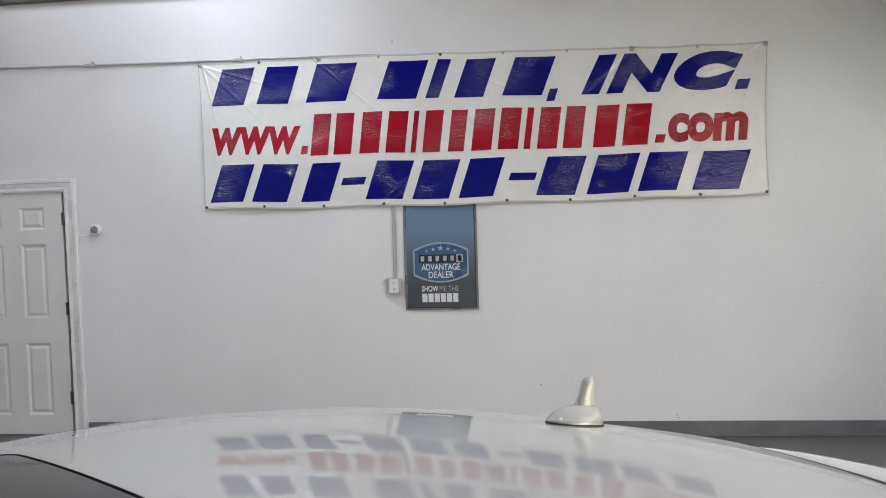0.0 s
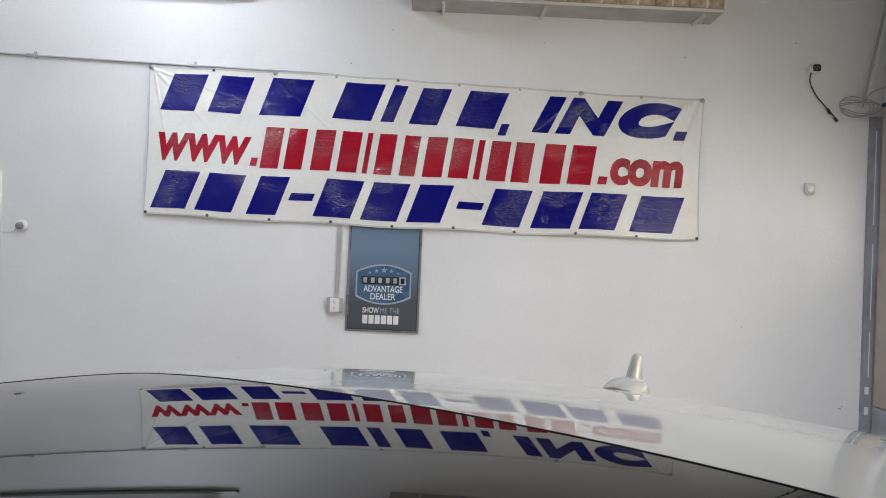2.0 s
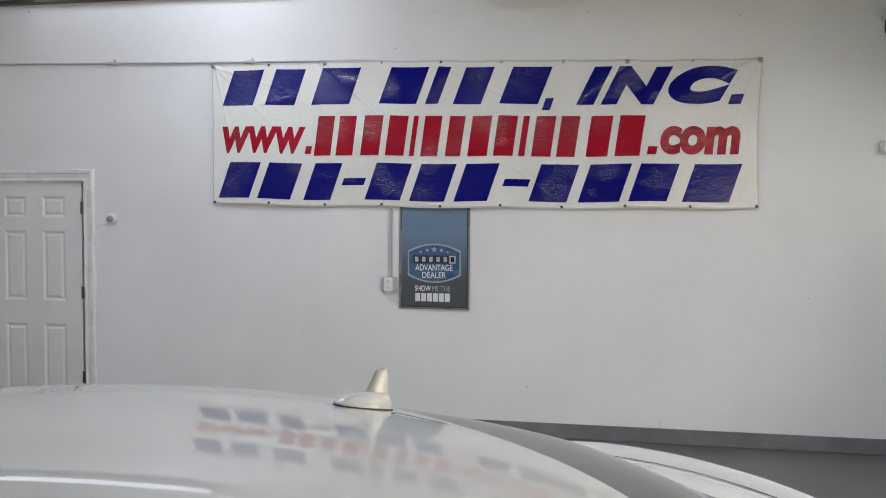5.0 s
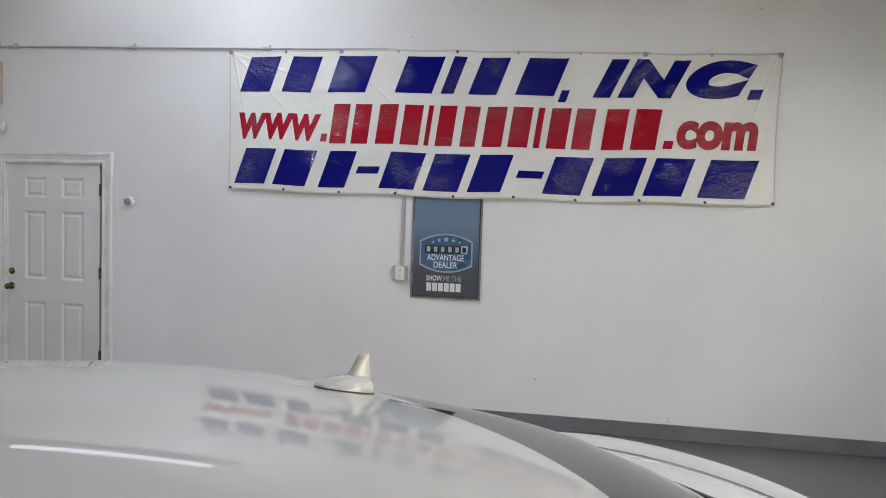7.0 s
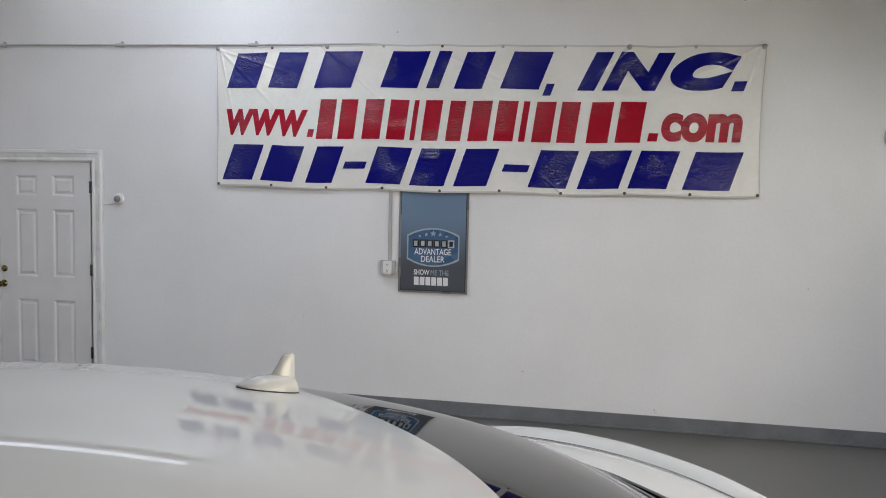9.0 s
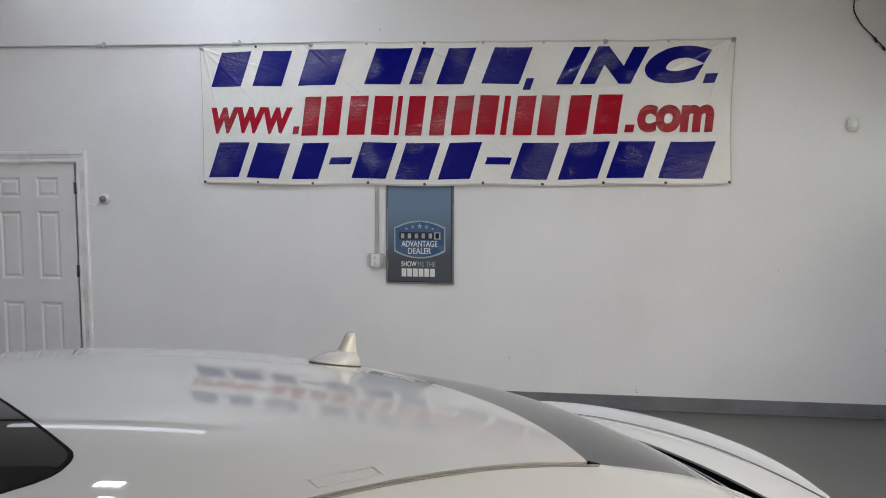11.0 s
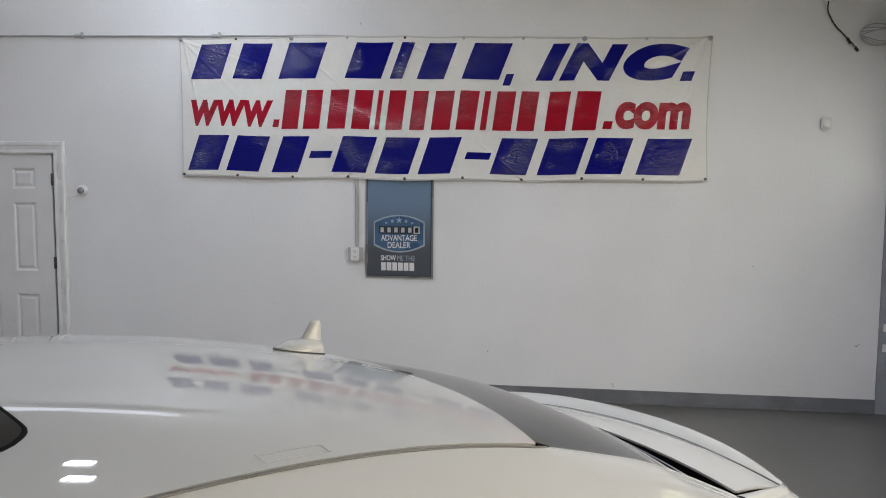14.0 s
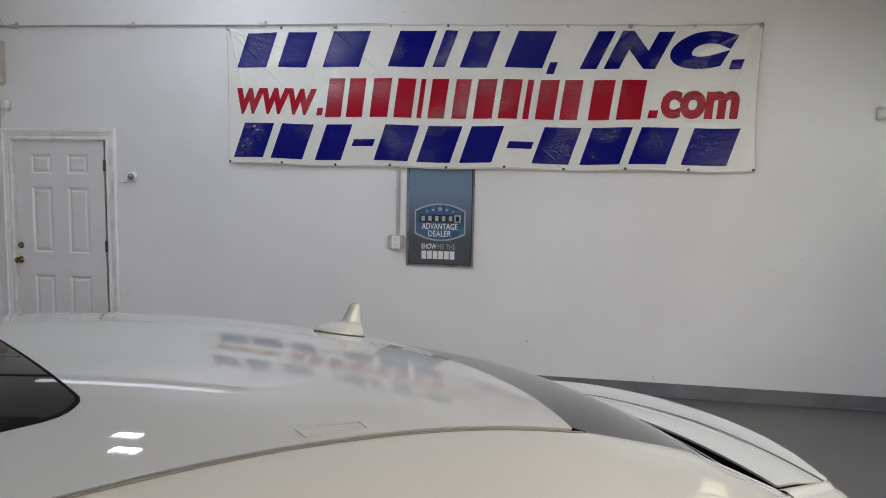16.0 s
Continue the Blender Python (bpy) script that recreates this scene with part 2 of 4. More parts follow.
INKPALE = material("ink_pale", (0.36, 0.42, 0.48), 0.4, var=0.02)

# ---- building helpers ----


def lerp(a, b, s):
    return a + (b - a) * s


def finish(name, bm, mat, smooth=False):
    me = bpy.data.meshes.new(name)
    bm.normal_update()
    bm.to_mesh(me)
    bm.free()
    for mm in mat if isinstance(mat, (list, tuple)) else [mat]:
        me.materials.append(mm)
    if smooth:
        me.polygons.foreach_set("use_smooth", [True] * len(me.polygons))
    return me


def part(name, bm, mat, parent=None, label="", smooth=False):
    ob = new(name, finish(name, bm, mat, smooth))
    ob.parent = parent
    return tagged(ob, label)


def thing(name, place, label, category, group="", turn=0):
    ob = new(name)
    ob.empty_display_size = 0.1
    ob.matrix_world = pose(*place, 0, 0, turn)
    return tagged(ob, label, category, group)


def block(bm, x0, x1, y0, y1, z0, z1, bevel=0.0, seg=2):
    r = bmesh.ops.create_cube(bm, size=1.0, matrix=Matrix.Translation(((x0 + x1) / 2, (y0 + y1) / 2, (z0 + z1) / 2)) @ Matrix.Diagonal((x1 - x0, y1 - y0, z1 - z0, 1)))
    if bevel:
        es = list({e for v in r["verts"] for e in v.link_edges})
        bmesh.ops.bevel(bm, geom=es, offset=bevel, segments=seg, affect="EDGES")
    return bm


def box(x0, x1, y0, y1, z0, z1, bevel=0.0, seg=2):
    return block(bmesh.new(), x0, x1, y0, y1, z0, z1, bevel, seg)


def rod(bm, a, b, r, n=12, r2=None):
    a, b = Vector(a), Vector(b)
    d = b - a
    m = Matrix.Translation((a + b) / 2) @ d.to_track_quat("Z", "Y").to_matrix().to_4x4()
    bmesh.ops.create_cone(bm, cap_ends=True, segments=n, radius1=r, radius2=r if r2 is None else r2, depth=d.length, matrix=m)
    return bm


def tube(points, r, n=8, close=False):
    """A swept round tube along a smooth chain of points."""
    pts = [Vector(p) for p in points]
    fine = []
    for i in range(len(pts) - 1):
        p0, p1, p2, p3 = pts[max(i - 1, 0)], pts[i], pts[i + 1], pts[min(i + 2, len(pts) - 1)]
        for k in range(6):
            s = k / 6
            fine.append(0.5 * ((2 * p1) + (p2 - p0) * s + (2 * p0 - 5 * p1 + 4 * p2 - p3) * s * s + (3 * p1 - p0 - 3 * p2 + p3) * s ** 3))
    fine.append(pts[-1])
    bm = bmesh.new()
    rings = []
    up = Vector((0.3, 1, 0.2)).normalized()
    for i, p in enumerate(fine):
        d = (fine[min(i + 1, len(fine) - 1)] - fine[max(i - 1, 0)]).normalized()
        x = d.cross(up).normalized()
        y = d.cross(x)
        rings.append([bm.verts.new(p + r * (math.cos(2 * math.pi * k / n) * x + math.sin(2 * math.pi * k / n) * y)) for k in range(n)])
    for a, b in zip(rings, rings[1:]):
        for k in range(n):
            bm.faces.new((a[k], a[(k + 1) % n], b[(k + 1) % n], b[k]))
    bm.faces.new(rings[0][::-1])
    bm.faces.new(rings[-1])
    return bm


def lathe(profile, n=24, axis="Z"):
    bm = bmesh.new()
    rings = [[bm.verts.new((r * math.cos(2 * math.pi * k / n), r * math.sin(2 * math.pi * k / n), z)) for k in range(n)] for r, z in profile]
    for a, b in zip(rings, rings[1:]):
        for k in range(n):
            bm.faces.new((a[k], a[(k + 1) % n], b[(k + 1) % n], b[k]))
    bm.faces.new(rings[0][::-1])
    bm.faces.new(rings[-1])
    if axis == "-Y":
        bmesh.ops.rotate(bm, verts=bm.verts, matrix=Matrix.Rotation(radians(90), 3, "X"))
    bmesh.ops.recalc_face_normals(bm, faces=bm.faces)
    return bm


def grid(fn, us, vs, thick=None, keep=None):
    """A sheet of quads, fn(u, v) -> point."""
    bm = bmesh.new()
    vv = [[bm.verts.new(fn(u, v)) for v in vs] for u in us]
    for i in range(len(us) - 1):
        for j in range(len(vs) - 1):
            if keep is None or keep((us[i] + us[i + 1]) / 2, (vs[j] + vs[j + 1]) / 2):
                bm.faces.new((vv[i][j], vv[i + 1][j], vv[i + 1][j + 1], vv[i][j + 1]))
    loose = [v for v in bm.verts if not v.link_faces]
    bmesh.ops.delete(bm, geom=loose, context="VERTS")
    return thicken(bm, thick) if thick else bm


def thicken(bm, t):
    """Gives a sheet a back, t behind it, and closes its edges."""
    bm.normal_update()
    faces, rim = list(bm.faces), [(e.verts[0], e.verts[1], e.link_faces[0]) for e in bm.edges if len(e.link_faces) == 1]
    back = {v: bm.verts.new(v.co - v.normal * t) for v in list(bm.verts)}
    for f in faces:
        bm.faces.new([back[v] for v in reversed(f.verts)])
    for a, b, f in rim:
        vs = list(f.verts)
        i = vs.index(a)
        if vs[(i + 1) % len(vs)] is b:
            a, b = b, a
        for e in bm.faces.new((a, b, back[b], back[a])).edges:
            if (a in e.verts) == (b in e.verts):
                e.smooth = False
    return bm


def flat(polygons, y, depth=0.0015):
    """Thin raised shapes on a wall facing -y, from outlines of (x, z)."""
    bm = bmesh.new()
    for poly in polygons:
        a = [bm.verts.new((x, y, z)) for x, z in poly]
        b = [bm.verts.new((x, y + depth, z)) for x, z in poly]
        n = len(poly)
        bm.faces.new(a)
        bm.faces.new(b[::-1])
        for k in range(n):
            bm.faces.new((a[k], b[k], b[(k + 1) % n], a[(k + 1) % n]))
    bmesh.ops.recalc_face_normals(bm, faces=bm.faces)
    return bm


def letters(text, x0, x1, z0, z1, y, shear=0.0, cap=None, bold=0.0):
    """Built-in font lettering as a thin mesh, fitted to x0..x1 and z0..z1, facing -y."""
    cu = bpy.data.curves.new("lettering", "FONT")
    cu.body, cu.extrude, cu.shear, cu.offset = text, 0.0, shear, bold
    ob = bpy.data.objects.new("lettering", cu)
    scene.collection.objects.link(ob)
    dg = bpy.context.evaluated_depsgraph_get()
    me = bpy.data.meshes.new_from_object(ob.evaluated_get(dg))
    bpy.data.objects.remove(ob)
    bm = bmesh.new()
    bm.from_mesh(me)
    bpy.data.meshes.remove(me)
    xs, ys = [v.co.x for v in bm.verts], [v.co.y for v in bm.verts]
    ax, bx, ay, by = min(xs), max(xs), min(ys), max(ys)
    for v in bm.verts:
        v.co = Vector((x0 + (v.co.x - ax) / (bx - ax) * (x1 - x0), y, z0 + (v.co.y - ay) / (by - ay) * (z1 - z0)))
    bmesh.ops.recalc_face_normals(bm, faces=bm.faces)
    for f in bm.faces:
        if f.normal.y > 0:
            f.normal_flip()
    return bm


# ---- the room ----
XW, XE, YS, TH = -5.4, 3.62, -11.5, 0.2
structure = lambda ob, label, cat: tagged(ob, label, cat, kind="structure")

# the north wall, with the doorway through it
DX0, DX1, DZ = -4.372, -3.390, 2.037
bm = bmesh.new()
for x0, x1, z0, z1 in ((XW - TH, DX0, 0, CEIL), (DX0, DX1, DZ, CEIL), (DX1, XE + TH, 0, CEIL)):
    block(bm, x0, x1, 0, TH, z0, z1)
wall_n = structure(part("wall_north", bm, WALL), "white painted plaster wall with faint scuffs", "wall")
structure(part("wall_west", box(XW - TH, XW, YS, 0, 0, CEIL), WALL), "white painted side wall", "wall")
structure(part("wall_south", box(XW - TH, XE + TH, YS - TH, YS, 0, CEIL), CREAM), "cream painted wall behind", "wall")
# the east wall, with the garage door opening
bm = bmesh.new()
wy0, wy1, wz0, wz1 = WINDOW
for y0, y1, z0, z1 in ((-0.35, 0, 0, CEIL), (-3.6, -0.35, 2.95, CEIL), (wy1, -3.6, 0, CEIL), (wy0, wy1, 0, wz0), (wy0, wy1, wz1, CEIL), (YS, wy0, 0, CEIL)):
    block(bm, XE, XE + TH, y0, y1, z0, z1)
structure(part("wall_east", bm, WALL), "white painted wall with a garage door and a window", "wall")
win = thing("window_1", (XE, 0, 0), "wide shop window with white frame bars", "window")
win["kind"] = "structure"
for k in range(5):
    y = lerp(wy0 + 0.04, wy1 - 0.04, k / 4)
    part("window_frame", box(0.05, 0.13, y - 0.04, y + 0.04, wz0, wz1, 0.004), TRIM, win)
for z in (wz0 + 0.03, lerp(wz0, wz1, 0.62), wz1 - 0.03):
    part("window_bar", box(0.055, 0.125, wy0, wy1, z - 0.03, z + 0.03, 0.004), TRIM, win)
for k in range(4):
    g = part("pane", box(0.087, 0.093, lerp(wy0, wy1, k / 4) + 0.06, lerp(wy0, wy1, (k + 1) / 4) - 0.06, wz0, wz1), GLASS, win)
    g.visible_shadow = False
structure(part("backdrop", box(8.0, 8.1, -16, 2, -1, 8), OUTSIDE), "bright overcast daylight outside", "backdrop")
structure(part("floor", box(XW - TH, XE + TH, YS - TH, TH, -0.15, 0), FLOOR), "grey painted concrete showroom floor", "floor")
structure(part("ceiling", box(XW - TH, XE + TH, YS - TH, TH, CEIL, CEIL + 0.1), CEILING), "pale painted ceiling", "ceiling")
# grey cove base along the wall, with a small toe
for x0, x1 in ((XW, -4.46), (-3.278, 3.507)):
    bm = box(x0, x1, -0.012, -0.001, 0.0, 0.113, 0.003)
    block(bm, x0, x1, -0.034, -0.011, 0.0, 0.016, 0.006)
    structure(part("baseboard", bm, GREY_BASE), "dark grey vinyl cove base", "baseboard")


# ---- the door ----
def six_panel_door():
    door = thing("door_1", (DX0, 0.008, 0), "closed white six-panel door with brass knob and deadbolt", "door")
    door["kind"] = "structure"
    w, h = DX1 - DX0 - 0.022, DZ
    cols = ((0.185, 0.405), (0.560, 0.785))
    rows = ((0.17, 0.78), (0.985, 1.605), (1.722, 1.910))
    xs = [0.015] + [c for p in cols for c in p] + [w - 0.015]
    zs = [0.008] + [c for p in rows for c in p] + [h - 0.01]
    bm = bmesh.new()
    for i in range(len(xs) - 1):
        for j in range(len(zs) - 1):
            if i in (1, 3) and j in (1, 3, 5):
                continue
            block(bm, xs[i], xs[i + 1], 0.0, 0.042, zs[j], zs[j + 1])
    bmesh.ops.remove_doubles(bm, verts=bm.verts, dist=0.0005)
    part("slab", bm, DOORPAINT, door)
    for c in cols:
        for r in rows:
            bm = bmesh.new()
            steps = ((0.0, 0.0), (0.010, 0.004), (0.018, 0.013), (0.030, 0.013), (0.048, 0.004))
            loops = []
            for inset, y in steps:
                loops.append([bm.verts.new((x, y, z)) for x, z in ((c[0] + inset, r[0] + inset), (c[1] - inset, r[0] + inset), (c[1] - inset, r[1] - inset), (c[0] + inset, r[1] - inset))])
            for a, b in zip(loops, loops[1:]):
                for k in range(4):
                    bm.faces.new((a[k], a[(k + 1) % 4], b[(k + 1) % 4], b[k]))
            bm.faces.new(loops[-1])
            back = [bm.verts.new((v.co.x, 0.04, v.co.z)) for v in loops[0]]
            for k in range(4):
                bm.faces.new((loops[0][k], back[k], back[(k + 1) % 4], loops[0][(k + 1) % 4]))
            bm.faces.new(back[::-1])
            bmesh.ops.recalc_face_normals(bm, faces=bm.faces)
            part("panel", bm, DOORPAINT, door)
    # hinges on the frame side
    for z in (0.264, 1.012, 1.755):
        bm = rod(bmesh.new(), (w + 0.002, -0.009, z), (w + 0.002, -0.009, z + 0.105), 0.010)
        block(bm, w - 0.022, w + 0.002, -0.004, -0.0005, z, z + 0.105)
        part("hinge", bm, HINGE, door, "worn steel hinge")
    knob = part("knob", lathe(((0.033, 0.0), (0.033, 0.006), (0.014, 0.010), (0.012, 0.030), (0.024, 0.038), (0.028, 0.052), (0.022, 0.064), (0.008, 0.068)), 20, "-Y"), BRASS, door, "polished brass knob", True)
    knob.location = (0.048, 0.0, 0.912)
    bolt = part("deadbolt", lathe(((0.030, 0.0), (0.029, 0.010), (0.020, 0.018), (0.006, 0.019)), 20, "-Y"), BRASS, door, "brass deadbolt", True)
    bolt.location = (0.055, 0.0, 1.050)
    return door


six_panel_door()


def casing():
    """Stepped moulding round the door, mitred at the corners, and the jamb inside it."""
    bm = bmesh.new()
    prof = ((0.0, 0.0), (0.0, -0.016), (0.012, -0.020), (0.034, -0.014), (0.040, -0.018), (0.066, -0.022), (0.074, -0.030), (0.098, -0.030), (0.104, -0.024), (0.104, 0.0))
    path = ((DX0, 0.0), (DX0, DZ), (DX1, DZ), (DX1, 0.0))
    way = ((-1, 0), (-1, 1), (1, 1), (1, 0))
    rings = [[bm.verts.new((px + s * wx, y - 0.001, pz + s * wz)) for s, y in prof] for (px, pz), (wx, wz) in zip(path, way)]
    for a, b in zip(rings, rings[1:]):
        for k in range(len(prof) - 1):
            bm.faces.new((a[k], a[k + 1], b[k + 1], b[k]))
    bm.faces.new(rings[0])
    bm.faces.new(rings[-1][::-1])
    bmesh.ops.recalc_face_normals(bm, faces=bm.faces)
    return structure(part("door_casing", bm, TRIM), "white stepped wooden door casing", "trim")


casing()
part("crack", box(DX0 - 0.10, DX1 + 0.10, -0.006, -0.0005, DZ + 0.1035, DZ + 0.107), SCUFF, wall_n)
bm = bmesh.new()
block(bm, DX0 - 0.001, DX0 + 0.010, 0.0, TH, 0, DZ)
block(bm, DX1 - 0.010, DX1 + 0.001, 0.0, TH, 0, DZ)
block(bm, DX0 + 0.010, DX1 - 0.010, 0.0, TH, DZ - 0.009, DZ + 0.001)
block(bm, DX0 + 0.010, DX1 - 0.010, 0.10, TH, 0.0, DZ - 0.009)
structure(part("door_jamb", bm, TRIM), "white painted door jamb", "trim")

# ---- the banner ----
BX0, BX1 = -2.184, 2.178


def banner_point(s, h, lift=0.0):
    """s: 0..1 along, h: 0..1 up."""
    top = lerp(3.008, 2.951, s) - 0.006 * abs(math.sin(s * math.pi * 9)) + 0.012 * math.sin(s * 5.2)
    bot = lerp(1.843, 1.820, s) + 0.006 * math.sin(s * math.pi * 8) - 0.015 * math.sin(s * math.pi)
    left = -2.184 + 0.012 * math.sin(h * math.pi)
    right = 2.178 - 0.022 * math.sin(h * math.pi)
    x, z = lerp(left, right, s), lerp(bot, top, h)
    y = -0.022 - 0.007 * math.sin(s * 17 + h * 2.5) - 0.006 * math.sin(s * 41 - h * 4) * h - 0.012 * math.sin(h * math.pi) * (0.6 + 0.4 * math.sin(s * 7))
    return Vector((x, y - lift, z))


def on_banner(bm, cut=0.06):
    """Lays flat shapes given in banner units (x: 0..1, z: 0..1) on the banner."""
    for n in range(3):
        es = [e for e in bm.edges if abs(e.verts[0].co.x - e.verts[1].co.x) > 0.012 or abs(e.verts[0].co.z - e.verts[1].co.z) > 0.06]
        if es:
            bmesh.ops.subdivide_edges(bm, edges=es, cuts=1, use_grid_fill=True)
    for v in bm.verts:
        v.co = banner_point(v.co.x, v.co.z, 0.003)
    return bm


def slanted(x0, x1, z0, z1, lean):
    """A slanted bar: lean is the shift of its top, in banner units."""
    bm = bmesh.new()
    us = [k / 3 for k in range(4)]
    hs = [k / 4 for k in range(5)]
    vs = [[bm.verts.new((lerp(x0, x1 - lean, u) + lean * h, 0, lerp(z0, z1, h))) for u in us] for h in hs]
    for i in range(4):
        for j in range(3):
            bm.faces.new((vs[i][j], vs[i][j + 1], vs[i + 1][j + 1], vs[i + 1][j]))
    return bm


def build_banner():
    ban = thing("banner", (0, 0, 0), "wide white vinyl banner with blue and red lettering on the wall", "banner")
    n, m = 150, 24
    part("sheet", grid(lambda s, h: banner_point(s, h), [i / n for i in range(n + 1)], [j / m for j in range(m + 1)], 0.0012), VINYL, ban, "wrinkled white vinyl sheet", True)
    # thin darker strips paint the shadow line along all four edges
    for h0, h1 in ((0.0, 0.012), (0.988, 1.0)):
        part("edge_shade", grid(lambda a, h: banner_point(a, h, 0.0025), [i / n for i in range(n + 1)], [h0, h1], 0.001), EDGESHADE, ban, "darker strip with the edge shade in its colour", True)
    for s0, s1 in ((0.0, 0.0016), (0.9984, 1.0)):
        part("edge_shade", grid(lambda a, h: banner_point(a, h, 0.0025), [s0, s1], [j / m for j in range(m + 1)], 0.001), EDGESHADE, ban, "", True)
    # first line: the name as bars, then the suffix
    lean1, lean2, lean3 = 0.024, 0.010, 0.024
    px = lambda x: (x - 331) / (1270 - 331)
    z1 = (0.705, 0.955)
    for a, b in ((350, 430), (430, 507), (516, 609), (640, 729), (722, 767), (770, 841), (850, 938)):
        part("bar", on_banner(slanted(px(a), px(b), *z1, lean1)), BLUEFILM, ban, "blue film bar", True)
    part("bar", on_banner(slanted(px(922), px(942), 0.665, 0.745, 0.007)), BLUEFILM, ban, "", True)
    for ch, a, b, fat in (("I", 979, 1036, 0.08), ("N", 1019, 1133, 0.07), ("C", 1127, 1234, 0.10)):
        part("lettering", on_banner(letters(ch, px(a), px(b), 0.70, 0.955, 0, 0.32, bold=fat)), BLUEFILM, ban, "blue film lettering", True)
    # second line
    z2 = (0.352, 0.625)
    part("lettering", on_banner(letters("www", px(349), px(506), 0.365, 0.555, 0, 0.20, bold=0.03)), REDFILM, ban, "red film lettering", True)
    for a, b in ((521, 561), (561, 601), (606, 649), (651, 694), (694, 712), (714, 753), (757, 793), (796, 839), (840, 883), (883, 903), (905, 947), (947, 987), (996, 1041), (1043, 1093)):
        part("bar", on_banner(slanted(px(a), px(b), *z2, lean2)), REDFILM, ban, "red film bar", True)
    part("lettering", on_banner(letters("com", px(1117), px(1243), 0.362, 0.555, 0, 0.12, bold=0.05)), REDFILM, ban, "red film lettering", True)
    for a, b, z0, z1, lean, film in ((1222, 1246, 0.700, 0.765, 0.005, BLUEFILM), (504, 518, 0.365, 0.42, 0.003, REDFILM), (1095, 1113, 0.362, 0.417, 0.003, REDFILM)):
        part("full_stop", on_banner(slanted(px(a), px(b), z0, z1, lean)), film, ban, "", True)
    # third line
    z3 = (0.045, 0.30)
    for a, b in ((342, 423), (416, 500), (502, 574), (614, 700), (694, 778), (772, 852), (900, 986), (982, 1072), (1064, 1148), (1150, 1246)):
        part("bar", on_banner(slanted(px(a), px(b), *z3, lean3)), BLUEFILM, ban, "blue film bar", True)
    for a, b in ((572, 617), (856, 904)):
        part("bar", on_banner(slanted(px(a), px(b), 0.145, 0.195, 0.005)), BLUEFILM, ban, "", True)
    # eyelets along the edges
    for k in range(10):
        for h in (0.985, 0.014):
            s = 0.004 + 0.992 * k / 9
            p = banner_point(s, h, 0.003)
            dark = h < 0.5 or k % 3 == 1
            o = part("eyelet", lathe(((0.011, 0.0), (0.012, 0.002), (0.009, 0.004), (0.004, 0.0045)), 14, "-Y"), HINGE if dark else STEEL, ban, "", True)
            o.location = p
    for k in (0, 2, 7, 9):
        s = 0.004 + 0.992 * k / 9
        p = banner_point(s, 0.985, 0.007)
        o = part("washer", lathe(((0.019, 0.0), (0.019, 0.003), (0.008, 0.004), (0.007, 0.008), (0.002, 0.009)), 16, "-Y"), STEEL, ban, "steel screw and washer", True)
        o.location = p
    return ban


build_banner()


